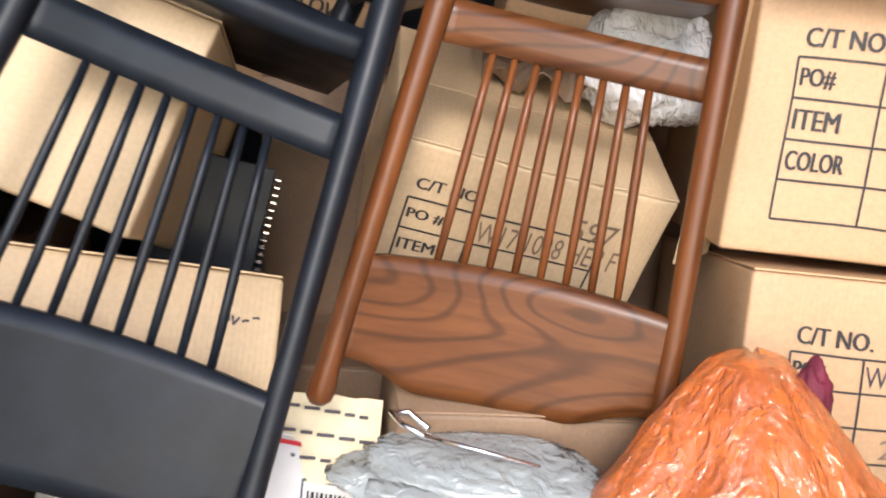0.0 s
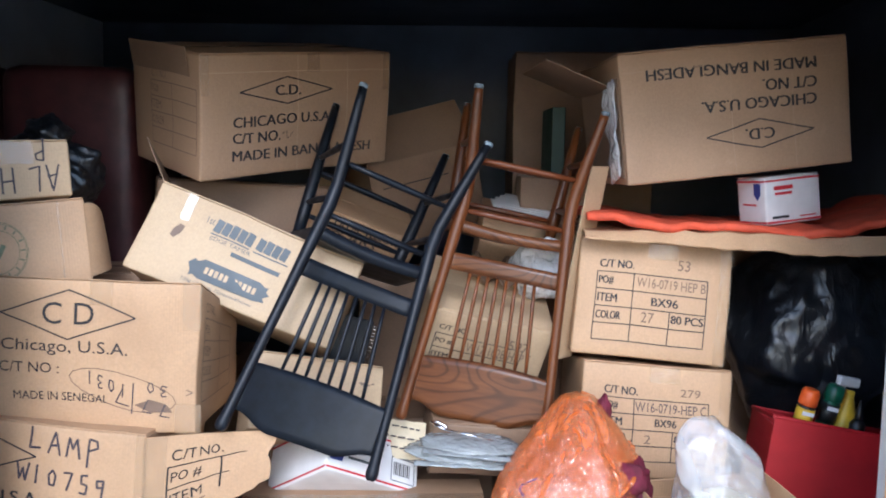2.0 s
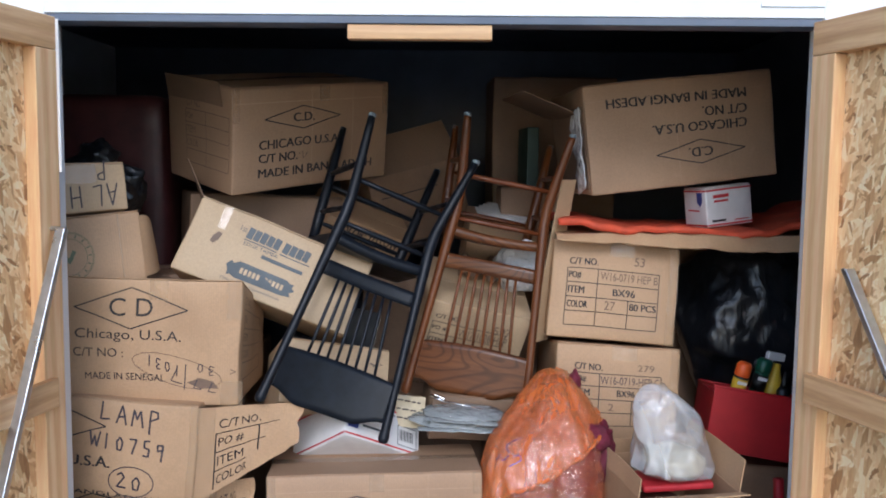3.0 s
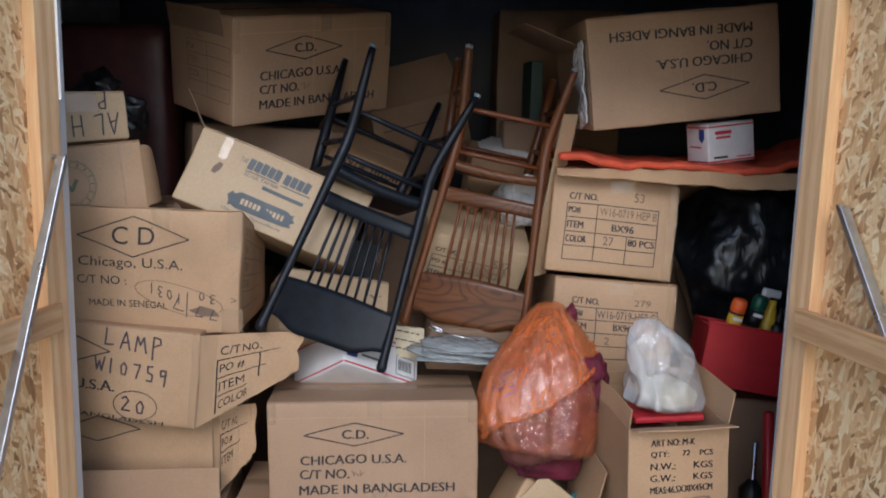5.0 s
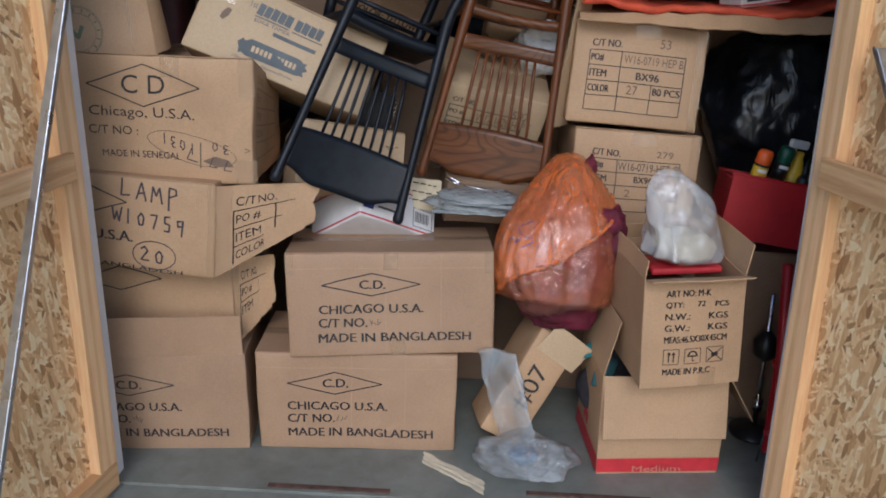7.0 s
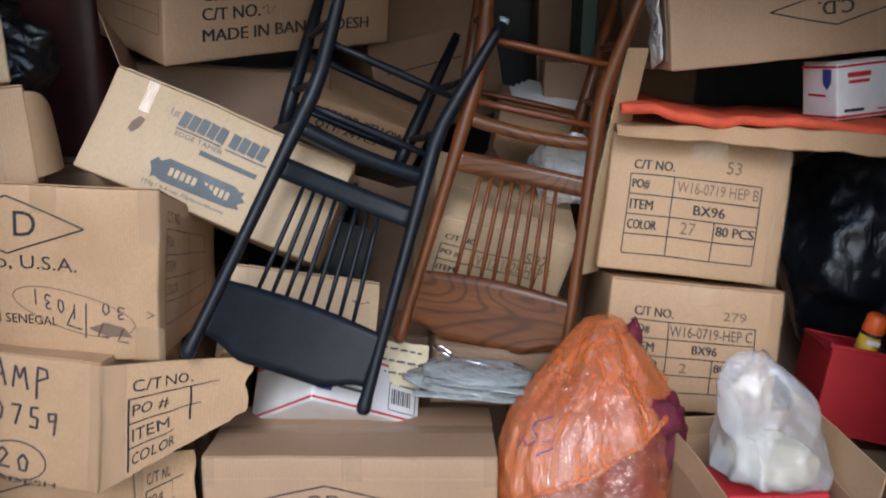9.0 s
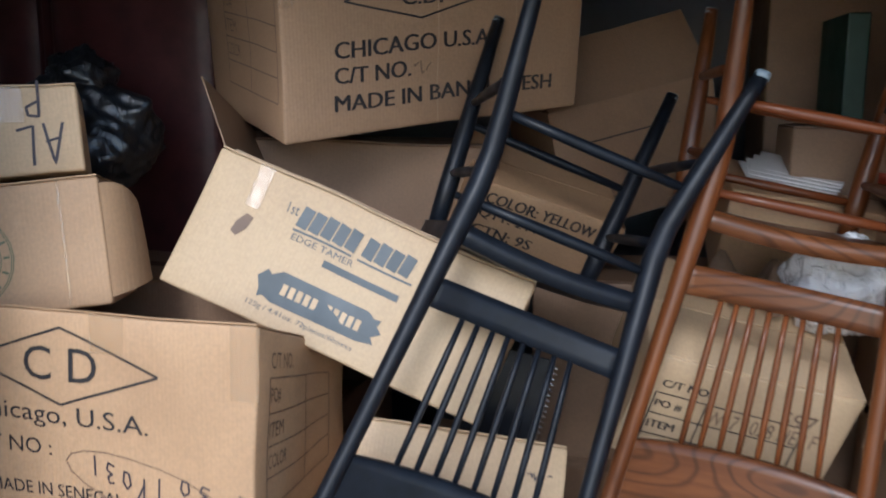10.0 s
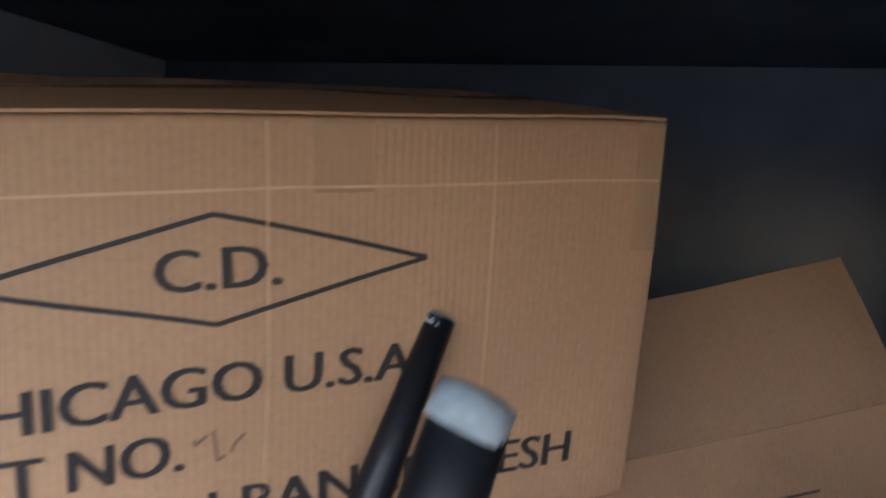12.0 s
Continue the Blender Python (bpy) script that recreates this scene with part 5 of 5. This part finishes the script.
solid("kraft_paper", sheet(lambda u, v: (-0.02 + 0.16 * u, 1.30 + 0.12 * v, 1.33 + 0.07 * noise.noise(Vector((u * 3, v * 3, 5))) + 0.04 * v), 14, 10, 0.002), CARD_DARK_SHADED, "crumpled brown kraft paper behind the chair", "paper")
solid("card_strip", sheet(lambda u, v: (0.262 + 0.06 * u + 0.095 * v, 1.17 + 0.07 * u, 1.10 + 0.60 * v + 0.02 * math.sin(3 * v)), 4, 12, 0.004), CARD_PALE, "pale cardboard strip leaning beside the brown chair", "cardboard")
solid("green_folder", block(0.05, 0.24, 0.26, 0.004, 0.08), plain_mat("dark_green_card", (0.012, 0.042, 0.03), 0.5), "dark green box file in the shadow", "folder", pose(0.28, 1.88, 1.79, 0, 0, 6))
solid("dark_cloth", blob((0.34, 0.30, 0.36), 12, 0.3, 0.1, 40), plain_mat("dark_clothing", (0.035, 0.03, 0.035), 0.8, vary=0.5), "heap of dark clothing in the open carton", "clothes", Matrix.Translation((0.60, 0.90, 0.20)), True)
for k, (dx, dy, dz, col, nm) in enumerate(((-0.10, -0.02, 0.16, (0.02, 0.16, 0.17), "teal"), (-0.02, 0.02, 0.15, (0.5, 0.22, 0.03), "mustard"), (-0.06, -0.09, 0.12, (0.03, 0.10, 0.11), "petrol"))):
    solid("scarf", blob((0.17, 0.06, 0.05), 20 + k, 0.3, 0.1, 24), plain_mat(nm + "_fabric", col, 0.8), nm + " fabric on a heap of dark clothing", "clothes", pose(0.54 + dx, 0.90 + dy, 0.20 + dz, 0, -20, 30 * k), True)

# ---------------------------------------------------------------- red bin and its bottles
bin_ = thing("red_bin", pose(1.085, 1.14, 0.825, -4, 8, -4), "red painted metal bin on a carton, holding spray cans", "bin")
tub = [block(0.40, 0.006, 0.225, 0.002, 0.06, (0, -0.13, 0.0125)), block(0.40, 0.006, 0.20, 0.002, 0.06, (0, 0.13, 0)), block(0.006, 0.254, 0.20, 0.002, 0.06, (-0.197, 0, 0)), block(0.006, 0.254, 0.20, 0.002, 0.06, (0.197, 0, 0)), block(0.388, 0.254, 0.006, 0.002, 0.06, (0, 0, -0.097))]
part("tub", join(*tub), RED_PAINT, bin_)
part("rim", tube([(-0.2, -0.13, 0.125), (0.2, -0.13, 0.125), (0.2, 0.13, 0.1), (-0.2, 0.13, 0.1), (-0.2, -0.13, 0.125)], [0.006] * 5, 8), RED_PAINT, bin_, "rolled red rim")


def can(m, cap, body, band, label):
    c = thing("spray_can", m, label, "spray can", "cans in the red bin")
    part("canister", tube([(0, 0, 0), (0, 0, 0.004), (0, 0, 0.15), (0, 0, 0.158)], [0.024, 0.026, 0.026, 0.021], 20), body, c, smooth=True)
    part("label_band", tube([(0, 0, 0.09), (0, 0, 0.148)], [0.0266, 0.0266], 20), band, c, smooth=True)
    part("cap", tube([(0, 0, 0.156), (0, 0, 0.16), (0, 0, 0.195), (0, 0, 0.205), (0, 0, 0.206)], [0.026, 0.0275, 0.0265, 0.021, 0.012], 20), cap, c, "plastic cap", True)
    part("lettering_bar", block(0.034, 0.003, 0.012, 0.001, 0.02, (0, -0.0262, 0.135)), WHITE_CARD, c)
    return c


GREEN = plain_mat("dark_green_plastic", (0.01, 0.09, 0.05), 0.35, bumpy=0)
ORANGE = plain_mat("orange_plastic", (0.85, 0.13, 0.02), 0.35, bumpy=0)
BLACK_PLASTIC = plain_mat("black_plastic", (0.015, 0.015, 0.016), 0.4, bumpy=0)
YELLOW = plain_mat("yellow_plastic", (0.7, 0.45, 0.03), 0.4, bumpy=0)
can(pose(0.965, 1.07, 0.865, 4, 12, 0), ORANGE, BLACK_PLASTIC, YELLOW, "black spray can with an orange cap")
can(pose(1.04, 1.09, 0.875, 2, 14, 0), GREEN, GREEN, BLACK_PLASTIC, "dark green spray can with a green cap")
trig = thing("spray_bottle", pose(1.10, 1.10, 0.845, 0, 12, 20), "yellow and white trigger spray bottle in the red bin", "spray bottle", "cans in the red bin")
part("bottle", tube([(0, 0, 0), (0, 0, 0.01), (0, 0, 0.13), (0, 0, 0.19), (0, 0, 0.21)], [0.03, 0.035, 0.035, 0.014, 0.014], 18), YELLOW, trig, smooth=True)
part("trigger_head", join(block(0.075, 0.022, 0.03, 0.006, 0.03, (-0.015, 0, 0.235)), block(0.012, 0.016, 0.05, 0.004, 0.03, (-0.03, 0, 0.20))), WHITE_CARD, trig, "white trigger head")
dark = thing("dropper_bottle", pose(1.135, 1.06, 0.865, 0, 6, 0), "small dark bottle with a pointed cap in the red bin", "bottle")
part("bottle", tube([(0, 0, 0), (0, 0, 0.10), (0, 0, 0.115)], [0.022, 0.022, 0.012], 16), BLACK_PLASTIC, dark, smooth=True)
part("cap", tube([(0, 0, 0.112), (0, 0, 0.13), (0, 0, 0.17)], [0.012, 0.010, 0.004], 12), BLACK_PLASTIC, dark, smooth=True)

# ---------------------------------------------------------------- hand truck and stand in the corner
truck = thing("hand_truck", pose(1.075, 0.77, 0, 0, 0, 4), "red tubular hand truck standing by the door jamb", "hand truck")
for x in (-0.03, 0.20):
    part("upright", tube([(x + 0.06, 0, 0.02), (x + 0.02, 0.01, 0.40), (x, 0.02, 0.74)], [0.017] * 3, 12), RED_PAINT, truck, smooth=True)
for z in (0.12, 0.38, 0.62):
    part("crossbar", tube([(-0.03, 0.02 * z * 3, z), (0.20, 0.02 * z * 3, z)], [0.011] * 2, 10), RED_PAINT, truck, smooth=True)
part("panel", block(0.22, 0.006, 0.42, 0.002, 0.1, (0.085, 0.02, 0.24)), RED_PAINT, truck, "red sheet-metal panel")
stand = thing("metal_stand", pose(1.075, 0.98, 0, 0, 0, 0), "black and chrome metal stand in the corner", "stand")
part("base", tube([(0, 0, 0), (0, 0, 0.012), (0, 0, 0.03)], [0.09, 0.09, 0.02], 24), BLACK_PLASTIC, stand, smooth=True)
part("rod", tube([(0, 0, 0.02), (0, 0, 0.56)], [0.009, 0.009], 12), CHROME, stand, "chrome rod", True)
part("knob", tube([(0, 0, 0.30), (0, 0, 0.33), (0, 0, 0.38), (0, 0, 0.42)], [0.012, 0.045, 0.045, 0.012], 20), BLACK_PLASTIC, stand, smooth=True)
part("collar", tube([(0, 0, 0.10), (0, 0, 0.14)], [0.02, 0.02], 16), CHROME, stand, "chrome collar", True)
solid("thin_rod", tube([(1.03, 0.77, 0.003), (1.065, 0.80, 0.18), (1.085, 0.83, 0.36)], [0.004, 0.004, 0.004], 8), CHROME, "thin metal rod leaning by the hand truck", "rod", smooth=True)
solid("metal_flap", join(sheet(lambda u, v: (0.0 + 0.17 * u, 0.0, 0.09 * v * (1 - abs(2 * u - 1) * 0.9)), 4, 4, 0.004)), STEEL, "small grey metal bracket on the facade above the doors", "bracket", pose(0.80, YF - 0.006, LINTEL + 0.03))

# spiral binding of a dark notebook in the gap behind the black chair
book = thing("notebook", pose(-0.335, 1.245, 1.08, -8, 14, 12), "dark notebook with a silver wire binding, wedged upright", "notebook")
part("cover", block(0.16, 0.012, 0.22, 0.002, 0.1, (-0.085, 0, 0)), BLACK_PAINT, book)
for i in range(18):
    z = -0.10 + 0.0115 * i
    part("wire_ring", tube([(0.006 * math.cos(k) + 0.002, 0.009 * math.sin(k), z) for k in (0, 1.05, 2.1, 3.14, 4.2, 5.25, 6.28)], [0.0014] * 7, 6), CHROME, book)
